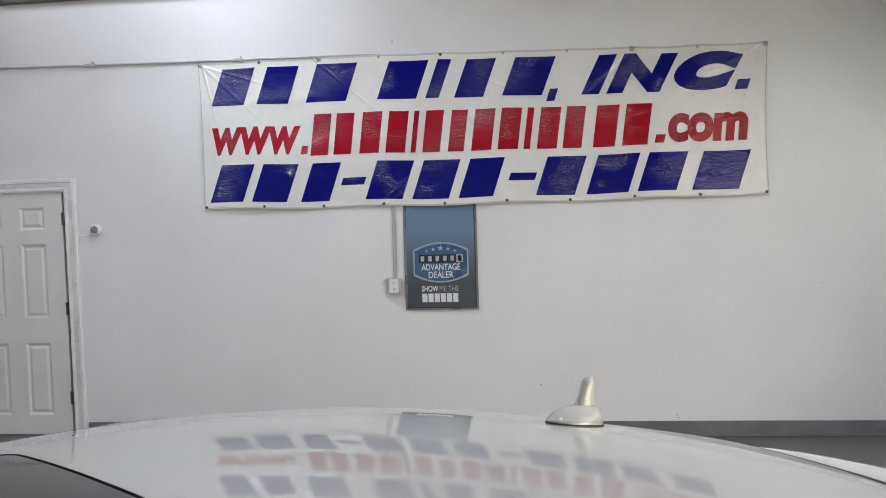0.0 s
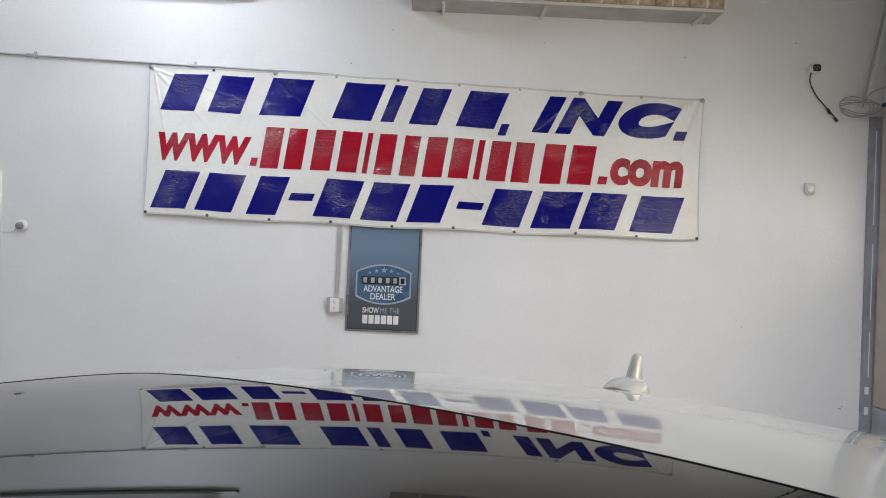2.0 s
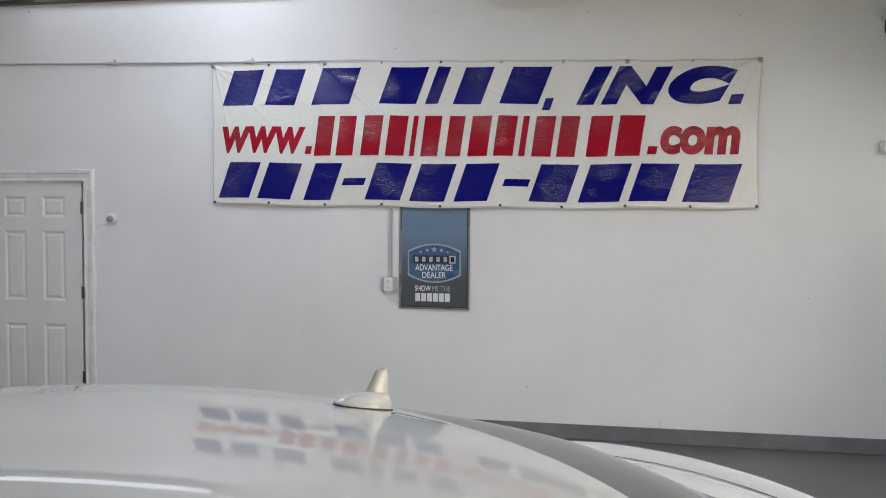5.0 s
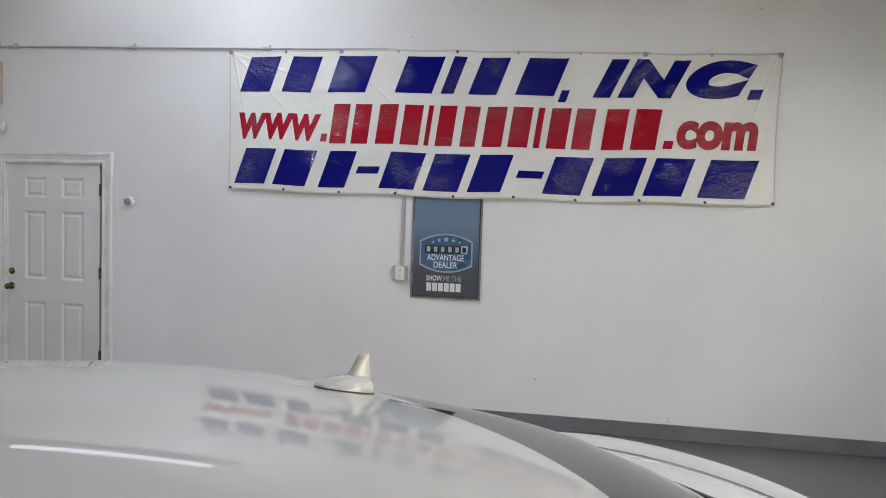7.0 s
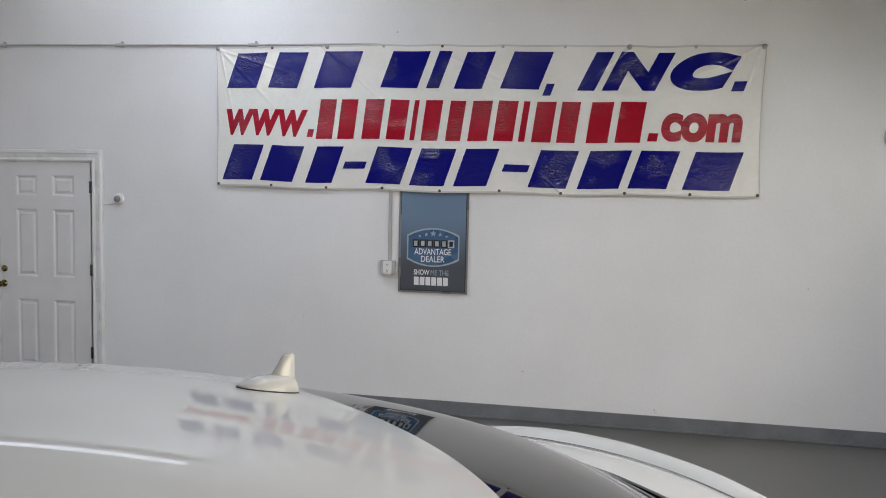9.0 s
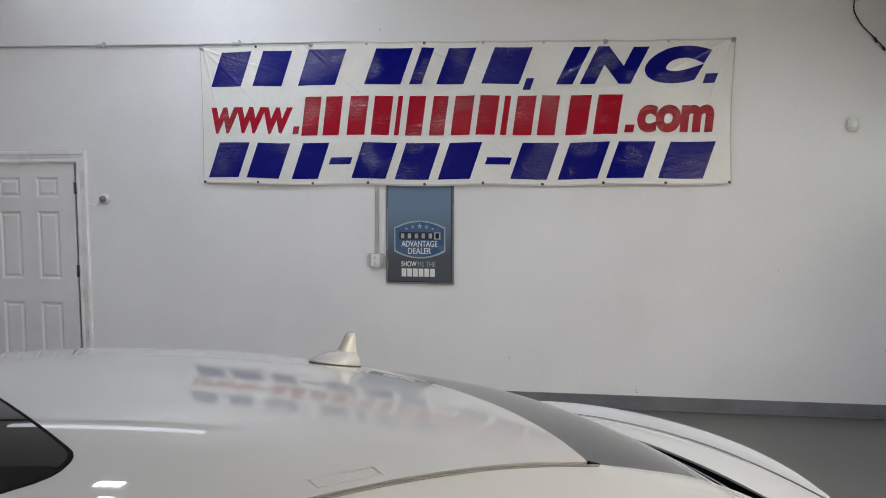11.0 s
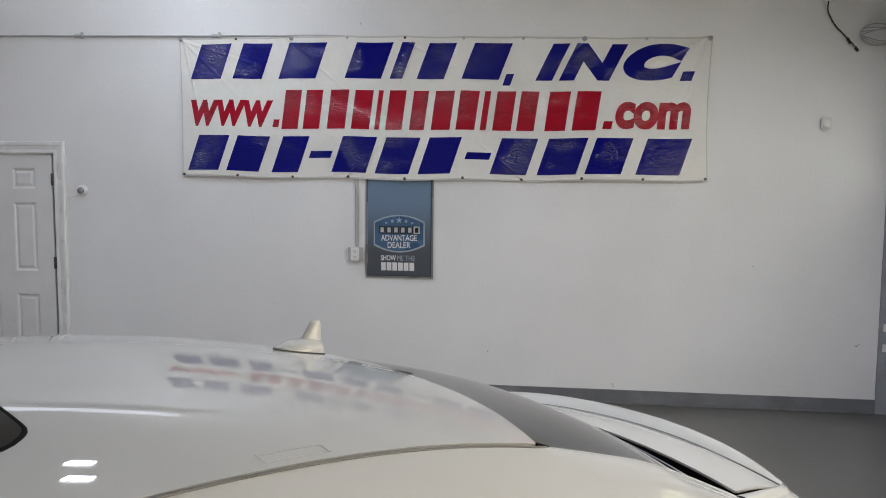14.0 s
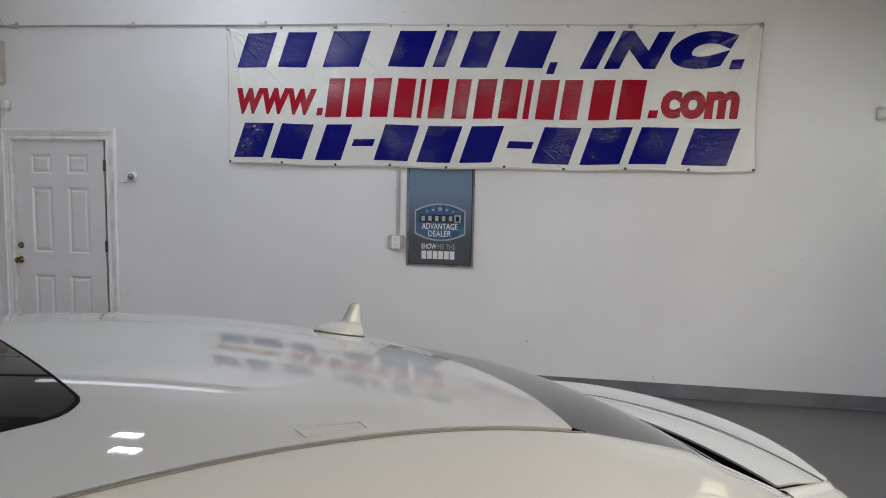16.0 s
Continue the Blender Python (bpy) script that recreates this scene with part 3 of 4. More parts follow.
# ---- the poster ----
def build_poster():
    po = thing("poster", (-0.579, -0.004, 0.998), "blue and grey dealer poster with a silver border", "poster")
    W, H = 0.576, 0.875
    warp = lambda x, z: -0.006 - 0.010 * max(0, 1 - z / 0.25) * (x / W) - 0.004 * math.sin(z * 5)
    part("sheet", grid(lambda x, z: (x, warp(x, z), z), [W * i / 12 for i in range(13)], [H * j / 16 for j in range(17)], 0.002), SILVER, po, "silver bordered sheet")

    def lay(bm, lift):
        for v in bm.verts:
            v.co.y = warp(v.co.x, v.co.z) - lift
        return bm

    def field(z0, z1, mat, name):
        part(name, lay(grid(lambda x, z: (x, 0, z), [0.020 + (W - 0.040) * i / 10 for i in range(11)], [lerp(z0, z1, j / 10) for j in range(11)]), 0.0018), mat, po)

    field(0.020, H, POSTERFIELD, "print")
    # dark bead inside the border
    bead = [(0.019, 0.019), (W - 0.019, 0.019), (W - 0.019, H), (0.019, H)]
    for (xa, za), (xb, zb) in zip(bead, bead[1:] + bead[:1]):
        part("bead", lay(flat([[(min(xa, xb) - 0.004, min(za, zb) - 0.004), (max(xa, xb) + 0.004, min(za, zb) - 0.004), (max(xa, xb) + 0.004, max(za, zb) + 0.004), (min(xa, xb) - 0.004, max(za, zb) + 0.004)]], 0, 0.0004), 0.0024), INKDARK, po)
    # the shield: an outline and its face
    def shield(g):
        cx, cz = W / 2, 0.372
        a, b = 0.205 + g, 0.088 + g
        pts = []
        for k in range(17):
            s = -1 + 2 * k / 16
            pts.append((cx + a * s, cz + b + 0.058 * (1 - s * s)))
        for k in range(17):
            s = 1 - 2 * k / 16
            pts.append((cx + a * s, cz - b - 0.058 * (1 - s * s)))
        return pts
    part("shield_border", lay(flat([shield(0.012)], 0, 0.0004), 0.0026), INKPALE, po)
    part("shield", lay(flat([shield(0.0)], 0, 0.0004), 0.0034), POSTERMID, po)
    stars = []
    for dx, dz, r in ((-0.11, 0.462, 0.013), (-0.058, 0.476, 0.018), (0.0, 0.484, 0.028), (0.058, 0.476, 0.018), (0.11, 0.462, 0.013)):
        stars = [(W / 2 + dx + (r if k % 2 == 0 else r * 0.42) * math.sin(math.pi * k / 5), dz + (r if k % 2 == 0 else r * 0.42) * math.cos(math.pi * k / 5)) for k in range(10)]
        part("star", lay(flat([stars], 0, 0.0004), 0.0042), STARBLUE, po)
    # a row of tiles stands for the mark
    for k in range(6):
        x0 = 0.118 + 0.0585 * k
        part("tile", lay(flat([[(x0, 0.372), (x0 + 0.053, 0.372), (x0 + 0.053, 0.434), (x0, 0.434)]], 0, 0.0004), 0.0042), INKWHITE if k == 5 else INKDARK, po)
        part("tile_bar", lay(flat([[(x0 + 0.012, 0.382), (x0 + 0.041, 0.382), (x0 + 0.041, 0.424), (x0 + 0.012, 0.424)]], 0, 0.0004), 0.005), INKDARK if k == 5 else INKWHITE, po)
    part("lettering", lay(letters("ADVANTAGE", 0.134, 0.438, 0.312, 0.362, 0, bold=0.01), 0.0042), INKWHITE, po)
    part("lettering", lay(letters("DEALER", 0.190, 0.385, 0.252, 0.302, 0, bold=0.01), 0.0042), INKWHITE, po)
    part("lettering", lay(letters("SHOW", 0.132, 0.262, 0.146, 0.190, 0, bold=0.02), 0.0030), INKWHITE, po)
    part("lettering", lay(letters("ME THE", 0.272, 0.422, 0.146, 0.188, 0), 0.0030), INKPALE, po)
    for k in range(6):
        x0 = 0.134 + 0.0485 * k
        part("bar", lay(flat([[(x0, 0.062), (x0 + 0.040, 0.062), (x0 + 0.040, 0.130), (x0, 0.130)]], 0, 0.0004), 0.003), INKWHITE, po)
    return po


build_poster()

# ---- things on the wall ----
# raceway down to the outlet; white, but greyed to carry its edge shading
race = tagged(part("raceway", box(-0.668, -0.640, -0.018, -0.001, 1.254, 1.87, 0.004), GREYPLASTIC), "white surface raceway running down the wall", "raceway")


def outlet():
    o = thing("outlet", (-0.663, 0, 1.195), "white surface-mounted duplex outlet box", "outlet")
    # white box drawn grey, so its sides hold their shade as colour
    part("box", box(-0.062, 0.062, -0.042, -0.001, -0.058, 0.058, 0.006), GREYPLASTIC, o)
    part("cover", box(-0.036, 0.036, -0.047, -0.0421, -0.056, 0.056, 0.004), PLASTIC, o)
    for z in (-0.024, 0.024):
        f = part("socket", box(-0.017, 0.017, -0.0495, -0.0471, z - 0.014, z + 0.014, 0.003), PLASTIC, o)
        bm = bmesh.new()
        for x in (-0.007, 0.006):
            block(bm, x - 0.0015, x + 0.0015, -0.0503, -0.0496, z - 0.002, z + 0.008)
        block(bm, -0.003, 0.003, -0.0503, -0.0496, z - 0.010, z - 0.005)
        part("slot", bm, BLACK, f)
    return o


outlet()


def pir(place):
    s = thing("motion_sensor", place, "white rounded alarm sensor on the wall", "sensor", "alarm sensors")
    bm = box(-0.036, 0.036, -0.044, -0.001, -0.046, 0.046, 0.009, 3)
    part("case", bm, PLASTIC, s, "", True)
    part("lens", box(-0.022, 0.022, -0.048, -0.0405, -0.024, 0.020, 0.003, 2), TRIM, s)
    return s


pir((3.040, 0, 2.266))
pir((-4.395, 0, 2.350))

# old marks on the paint: place, size
for x, z, w, h in ((-0.62, 3.10, 0.012, 0.014), (0.46, 0.395, 0.012, 0.010), (1.494, 0.137, 0.020, 0.004), (1.485, 0.158, 0.008, 0.012), (3.352, 0.536, 0.02, 0.010), (3.372, 0.552, 0.016, 0.005), (2.016, 3.266, 0.014, 0.010), (-0.3, 3.38, 0.012, 0.006), (2.9, 3.42, 0.015, 0.007), (2.55, 1.15, 0.01, 0.006), (-1.4, 0.75, 0.008, 0.006), (-3.9, 3.52, 0.012, 0.02), (0.9, 3.33, 0.01, 0.007)):
    m = part("scuff", box(x - w / 2, x + w / 2, -0.0012, -0.0002, z - h / 2, z + h / 2), SCUFF, wall_n)

# round siren by the door with its short lead
si = thing("round_sensor", (-3.128, 0, 1.711), "small round white wall sensor with a grey dome", "sensor")
part("base", lathe(((0.048, 0.001), (0.048, 0.014), (0.040, 0.024), (0.020, 0.028)), 24, "-Y"), PLASTIC, si, "", True)
part("dome", lathe(((0.026, 0.024), (0.030, 0.032), (0.026, 0.046), (0.014, 0.055), (0.003, 0.057)), 20, "-Y"), DOME, si, "grey domed lens", True)
part("lead", tube(((-0.035, -0.012, -0.02), (-0.07, -0.006, -0.045), (-0.12, -0.005, -0.050), (-0.158, -0.008, -0.03), (-0.172, -0.014, 0.02)), 0.004, 6), PLASTIC, si, "", True)

# thin conduit above the banner, with its couplings
cd = thing("conduit", (0, 0, 0), "thin grey painted conduit along the wall", "conduit")
part("pipe", tube(((-5.38, -0.016, 3.072), (-4.4, -0.016, 3.068), (-3.1, -0.016, 3.044), (-2.2, -0.016, 3.026), (-1.4, -0.018, 3.012), (-0.85, -0.018, 3.002), (-0.70, -0.016, 2.980), (-0.655, -0.012, 2.90), (-0.655, -0.012, 2.5)), 0.0085, 8), GREYPLASTIC, cd, "", True)
for x, z in ((-4.28, 3.066), (-3.105, 3.044), (-1.86, 3.020)):
    bm = rod(bmesh.new(), (x - 0.04, -0.016, z), (x + 0.04, -0.016, z - 0.001), 0.015)
    block(bm, x + 0.02, x + 0.035, -0.03, -0.001, z - 0.02, z + 0.03, 0.003)
    part("coupling", bm, GREYPLASTIC, cd)

# tan box high beside the door, half out of the way of the conduit
pb = thing("junction_box", (-4.40, 0, 2.555), "tan painted metal wall box", "electrical box")
part("case", box(-0.42, 0.0, -0.12, -0.001, 0.0, 0.38, 0.006), TAN, pb)
part("cover", box(-0.394, -0.015, -0.127, -0.1205, 0.015, 0.365, 0.003), TAN, pb)
part("label", box(-0.06, -0.03, -0.129, -0.1272, 0.14, 0.22), PAPER, pb)
wires = thing("loose_wires", (-4.40, 0, 2.93), "thin loose grey wires hanging above the box", "wire")
for k in range(5):
    x = -0.02 - 0.035 * k
    part("wire", tube(((x, -0.03, 0.005), (x - 0.02 + 0.012 * k, -0.035, 0.08), (x + 0.02, -0.03, 0.16), (x - 0.05, -0.03, 0.30 + 0.02 * k)), 0.003, 5), GREYPLASTIC, wires)
part("wire", tube(((-0.06, -0.012, -0.60), (-0.075, -0.010, -0.75), (-0.06, -0.010, -0.95), (-0.08, -0.010, -1.15), (-0.062, -0.010, -1.3)), 0.003, 5), GREYPLASTIC, wires)

# bullet camera with its black lead
bc = thing("security_camera", (3.022, 0, 3.203), "small white bullet security camera with a black face", "camera")
part("mount", lathe(((0.034, 0.001), (0.034, 0.010), (0.015, 0.016), (0.014, 0.04)), 20, "-Y"), PLASTIC, bc, "", True)
part("housing", box(-0.034, 0.034, -0.105, -0.03, -0.030, 0.032, 0.010, 3), PLASTIC, bc, "", True)
part("face", box(-0.029, 0.029, -0.109, -0.1052, -0.026, 0.027, 0.007, 3), BLACK, bc)
o = part("lens", lathe(((0.017, 0.0), (0.017, 0.004), (0.012, 0.006), (0.003, 0.006)), 18, "-Y"), HINGE, bc, "", True)
o.location = (0, -0.109, 0)
part("lead", tube(((-0.022, -0.06, -0.026), (-0.01, -0.03, -0.10), (0.05, -0.02, -0.20), (0.12, -0.02, -0.275), (0.19, -0.02, -0.35), (0.215, -0.02, -0.39)), 0.005, 6), BLACK, bc, "black lead", True)
for a, b in (((0.14, -0.02, -0.295), (0.165, -0.02, -0.335)), ((0.20, -0.02, -0.365), (0.222, -0.02, -0.394))):
    part("plug", rod(bmesh.new(), a, b, 0.010), BLACK, bc)

# coiled pale cable and the slanting pipe in the corner
co = thing("cable_coil", (3.375, -0.03, 2.925), "coiled pale network cable hung in the corner", "cable")
for k in range(4):
    a, h = 0.125 + 0.014 * k, 0.040 + 0.012 * k
    part("loop", tube([(a * math.cos(q) + 0.012 * k, -0.006 * k, h * math.sin(q) + 0.015 * math.sin(2 * q + k)) for q in [i * math.pi / 6 for i in range(13)]], 0.0042, 6), GREYPLASTIC, co, "", True)
part("tail", tube(((0.06, 0, 0.0), (0.10, -0.01, 0.10), (0.16, -0.02, 0.14), (0.20, -0.06, 0.16), (0.232, -0.14, 0.22)), 0.005, 6), GREYPLASTIC, co, "", True)
sp = thing("slanting_pipe", (3.44, -0.03, 2.97), "thin grey pipe slanting up into the corner", "pipe")
part("pipe", rod(rod(bmesh.new(), (0, 0, 0), (0.14, -0.02, 0.75), 0.010), (0.14, -0.02, 0.75), (0.25, -0.02, 1.6), 0.010), GREYPLASTIC, sp)
part("pipe", rod(rod(bmesh.new(), (0.03, -0.004, 0), (0.158, -0.024, 0.75), 0.007), (0.158, -0.024, 0.75), (0.26, -0.024, 1.6), 0.007), PLASTIC, sp)

# ---- garage door side ----
st = thing("steel_upright", (3.508, 0, 0), "grey steel wall upright with slots and worn edges", "upright")
part("plate", box(0.0, 0.108, -0.02, -0.001, 0.0, 2.86, 0.003), UPRIGHT, st)
part("lip", box(0.082, 0.108, -0.04, -0.0201, 0.0, 2.86, 0.003), UPRIGHT, st)
for z0, z1 in ((2.0, 2.75), (1.25, 1.85), (0.8, 1.15)):
    part("slot", box(0.050, 0.057, -0.0225, -0.0201, z0, z1), TRIM, st, "pale worn slot")
for z in (0.50, 0.66):
    part("patch", box(0.028, 0.06, -0.0225, -0.0201, z, z + 0.06), TRIM, st)
jb = thing("jamb_board", (XE, 0, 0), "tan painted board on the garage door jamb", "board")
part("board", box(-0.03, -0.001, -0.30, -0.045, 0.58, 2.93, 0.003), TAN, jb)
part("kick_plate", box(-0.034, -0.001, -0.30, -0.045, 0.0, 0.575, 0.003), STEEL, jb, "grey metal lower plate")
part("cap", box(-0.04, -0.001, -0.31, -0.04, 2.932, 2.96, 0.003), BLACK, jb)
tr = thing("door_track", (XE, 0, 0), "steel garage door track with rollers", "track")
part("rail", box(-0.05, -0.002, -0.345, -0.31, 0.0, 3.3, 0.004), STEEL, tr)
for z in (0.35, 0.95, 1.55, 2.15, 2.6):
    part("roller", rod(bmesh.new(), (-0.07, -0.33, z), (-0.0, -0.33, z), 0.02), BLACK, tr)
    part("bracket", box(-0.062, -0.0505, -0.36, -0.30, z - 0.035, z + 0.035, 0.004), HINGE, tr)
gd = thing("garage_door", (XE, 0, 0), "dark sectional garage door, closed", "garage door")
for k in range(5):
    z0 = 0.01 + 0.59 * k
    if k == 3:
        continue
    part("section", box(0.03, 0.08, -3.59, -0.352, z0, z0 + 0.582, 0.006), GREY_BASE, gd)
# pane row is out of view, added to let the fill lamp through
z0 = 0.01 + 0.59 * 3
bm = box(0.03, 0.08, -3.59, -0.352, z0, z0 + 0.06)
block(bm, 0.03, 0.08, -3.59, -0.352, z0 + 0.522, z0 + 0.582)
for k in range(6):
    y = lerp(-3.55, -0.392, k / 5)
    block(bm, 0.03, 0.08, y - 0.04, y + 0.04, z0 + 0.0601, z0 + 0.5219)
part("window_section", bm, GREY_BASE, gd, "section with an added row of panes")
for k in range(5):
    g = part("pane", box(0.052, 0.057, lerp(-3.55, -0.392, k / 5) + 0.04, lerp(-3.55, -0.392, (k + 1) / 5) - 0.04, z0 + 0.06, z0 + 0.522), GLASS, gd)
    g.visible_shadow = False

# ---- the shelves over the banner ----
SD = 0.29


def wall_shelf(x0, x1, z, joints, brackets, label):
    """Board shelf on small brackets with a thin rail along its front."""
    sh = thing("wall_shelf", (0, 0, z), label, "shelf", "wall shelves")
    ends = [x0] + list(joints) + [x1]
    for a, b in zip(ends, ends[1:]):
        part("board", box(a + 0.003, b - 0.003, -SD, -0.001, 0.0, 0.022, 0.002), SHELFBOARD, sh)
    part("rail", box(x0, x1, -SD - 0.014, -SD - 0.0005, -0.006, 0.014, 0.003), SHELFWHITE, sh, "cream metal front rail")
    for x in brackets:
        bm = box(x - 0.012, x + 0.012, -0.25, -0.001, -0.022, -0.0005, 0.002)
        rod(bm, (x, -0.24, -0.010), (x, -0.16, -0.05), 0.006)
        part("bracket", bm, SHELFWHITE, sh)


wall_shelf(-0.16, 2.21, 3.538, (0.86,), (0.09, 0.86, 2.07), "pale board wall shelf with a cream front rail")
wr = thing("wall_rail", (0, 0, 3.572), "dark grey steel rail fixed along the top of the wall", "rail")
part("channel", box(-5.38, -1.42, -0.062, -0.001, 0.0, 0.034, 0.004), HINGE, wr)
part("end_cap", box(-1.4195, -1.412, -0.058, -0.001, 0.004, 0.030, 0.002), HINGE, wr)
for x in (-5.0, -3.9, -2.8, -1.7):
    part("clip", box(x - 0.02, x + 0.02, -0.066, -0.0625, 0.006, 0.028, 0.002), HINGE, wr)


def carton(x0, w, d, h):
    c = thing("carton", (x0, -SD + 0.002, 3.5605), "worn brown speckled fibreboard carton with a white lid", "box", "cartons on the shelf")
    part("case", box(0, w, 0, d, 0, h, 0.005), CARD, c, "mottled brown case")
    part("tape", box(w * 0.47, w * 0.53, -0.001, -0.0002, 0.004, h - 0.004), PAPER, c)
    part("lid", box(-0.002, w + 0.002, -0.004, d + 0.004, h + 0.0005, h + 0.16, 0.004), SHELFWHITE, c, "white lid")


for x0, w in ((0.872, 0.262), (1.140, 0.272), (1.418, 0.262), (1.686, 0.252), (1.944, 0.262)):
    carton(x0, w, 0.24, 0.085)


# ---- lamps ----
def strip_light(x0, x1):
    """A long tube light under an opaque channel, close to the wall."""
    s = thing("strip_light", (0, -0.16, 3.655), "long fluorescent strip light mounted high on the wall", "light fixture")
    part("channel", box(x0 - 0.05, x1 + 0.05, -0.075, 0.155, 0.035, 0.075, 0.006), SHELFWHITE, s)
    part("reflector", grid(lambda x, q: (x, 0.085 * math.sin(q), 0.034 - 0.05 * (1 - math.cos(q))), [x0 - 0.04, x1 + 0.04], [radians(a) for a in range(-60, 61, 12)], 0.002), SHELFWHITE, s, "", True)
    part("lens", grid(lambda x, q: (x, 0.078 * math.sin(q), 0.012 - 0.034 * math.cos(q)), [x0, x1], [radians(a) for a in range(-90, 91, 15)], 0.002), GLOW, s, "glowing wraparound lens", True)
    for x in (x0 - 0.02, x1 + 0.02):
        part("end_cap", box(x - 0.018, x + 0.018, -0.06, 0.06, -0.03, 0.0345, 0.003), SHELFWHITE, s)


strip_light(-3.85, -1.66)
# the fourth fixture only houses the added fill lamp
for (x, y, z), turn, *rest in LAMPS:
    h = thing("shop_light", (x, y, z), "hanging white shop light with a bright lens", "light fixture", "shop lights", turn)
    bm = box(-0.17, 0.17, -0.085, 0.085, 0.0, 0.06, 0.01)
    part("housing", bm, SHELFWHITE, h)
    for k in range(3):
        part("lens", box(-0.14 + 0.104 * k, -0.072 + 0.104 * k, -0.055, 0.055, -0.02, -0.0005, 0.004), DIFFUSER, h, "glowing lens")
    for q in (-0.13, 0.13):
        part("hanger", rod(bmesh.new(), (q, 0, 0.06), (q, 0, CEIL - z), 0.004, 6), STEEL, h)


# ---- the car ----
# u runs to the rear and v to the left of the car, from the aerial; z is true height
CAR_TURN = 55.104
CAR_X, CAR_Y, VC = 0.4124, -4.6395, -0.055


# the crown of the roof: for each power of v, the factors of 1, u, u^2 ...
ROOF = (
    (1.4229, -0.2252, -0.2061, -0.0449, -0.0102),
    (0.0059, 0.0018, 0.0247, 0.0503),
    (-0.1357, -0.0808, -0.1742, -0.1655),
    (-0.0468, 0.1774, 0.3654),
    (-0.3047, -0.2336),
)


def roof_z(u, v):
    w = max(u, -1.0)
    z = sum(f * w ** i * v ** j for j, row in enumerate(ROOF) for i, f in enumerate(row))
    if u < -1.0:
        slope = sum(i * f * (-1.0) ** (i - 1) * v ** j for j, row in enumerate(ROOF) for i, f in enumerate(row) if i)
        z += slope * (u + 1) - 0.07 * (u + 1) ** 2
    return z


def ditch(u):
    """Half width of the roof panel, to the joint with the body side (left side, in v)."""
    w = max(u, -0.57)
    return 0.4735 + 0.1233 * w + 0.1077 * w * w + (0.03 * (-0.57 - u) if u < -0.57 else 0)


def rear_u(v):
    return 0.1002 - 0.1919 * v * v - 0.7794 * v ** 4


HEADER = -1.72


def header_u(v):
    return HEADER + 0.30 * v * v


def L(u, v, z):
    """Car place to the car's own axes: x ahead, y to its left."""
    return Vector((-u, v - VC, z))


def mirror_v(v):
    return 2 * VC - v


def half_width(u):
    s = (u + 1.32) / 2.46
    return 0.915 * (1 - 0.34 * min(1, abs(s)) ** 6)


def side_w(u, z):
    """Distance of the body side from the middle at height z."""
    w = half_width(u)
    return w * (1 - 0.05 * max(0, (z - 0.62) / 0.35) ** 2 - 0.09 * max(0, (0.62 - z) / 0.4) ** 2)


def chain(keys, u):
    for (a, p), (b, q) in zip(keys, keys[1:]):
        if u <= b:
            s = min(1, max(0, (u - a) / (b - a)))
            s = s * s * (3 - 2 * s)
            return p + (q - p) * s
    return keys[-1][1]


DECK = ((-3.80, 0.58), (-3.55, 0.74), (-3.0, 0.87), (-2.45, 0.93), (-2.2, 0.95), (0.5, 0.95), (1.0, 0.95), (1.15, 0.93))
deck = lambda u: chain(DECK, u)


def inner_edge(u):
    """Where the body side meets roof, rear glass and boot lid (left side): v, z."""
    if u <= 0.027:
        v = ditch(u)
        return v, roof_z(u, v)
    keys_v = ((0.027, 0.4768), (0.45, 0.515), (0.73, 0.508), (0.95, 0.532), (1.10, 0.50))
    keys_z = ((0.027, 1.3690), (0.30, 1.275), (0.55, 1.155), (0.73, 1.073), (0.95, 1.034), (1.02, 1.012), (1.10, 0.965))
    def lin(keys):
        for (a, p), (b, q) in zip(keys, keys[1:]):
            if u <= b:
                return p + (q - p) * (u - a) / (b - a)
        return keys[-1][1]
    return lin(keys_v), lin(keys_z)


def side_point(u, s):
    """s = 0 at the roof joint, 1 at the belt line; left side in (v, z)."""
    vi, zi = inner_edge(u)
    vb, zb = VC + side_w(u, 0.95), 0.95
    a = math.sin(s * math.pi / 2) * 0.55 + 0.45 * s
    b = (1 - math.cos(s * math.pi / 2)) * 0.55 + 0.45 * s
    return vi + (vb - vi) * a, zi + (zb - zi) * b


def spaced(a, b, n):
    return [a + (b - a) * i / n for i in range(n + 1)]


def both(fn):
    """Left and right versions of a function that gives (u, v, z)."""
    return (lambda *k: L(*fn(*k))), (lambda *k: L(fn(*k)[0], mirror_v(fn(*k)[1]), fn(*k)[2]))


def outward(bm, centre=Vector((1.3, 0, 0.7))):
    bm.normal_update()
    n = sum(1 if f.normal.dot(f.calc_center_median() - centre) > 0 else -1 for f in bm.faces)
    if n < 0:
        bmesh.ops.reverse_faces(bm, faces=bm.faces)
    return bm


def shell(fn, us, vs, thick, keep=None):
    bm = outward(grid(fn, us, vs, keep=keep))
    return thicken(bm, thick)


# sunroof opening
SUN_R, SUN_F = -0.551, -1.36


def sun_half(u):
    return 0.294 - 0.136 * (u - SUN_R) if u > -0.95 else 0.352


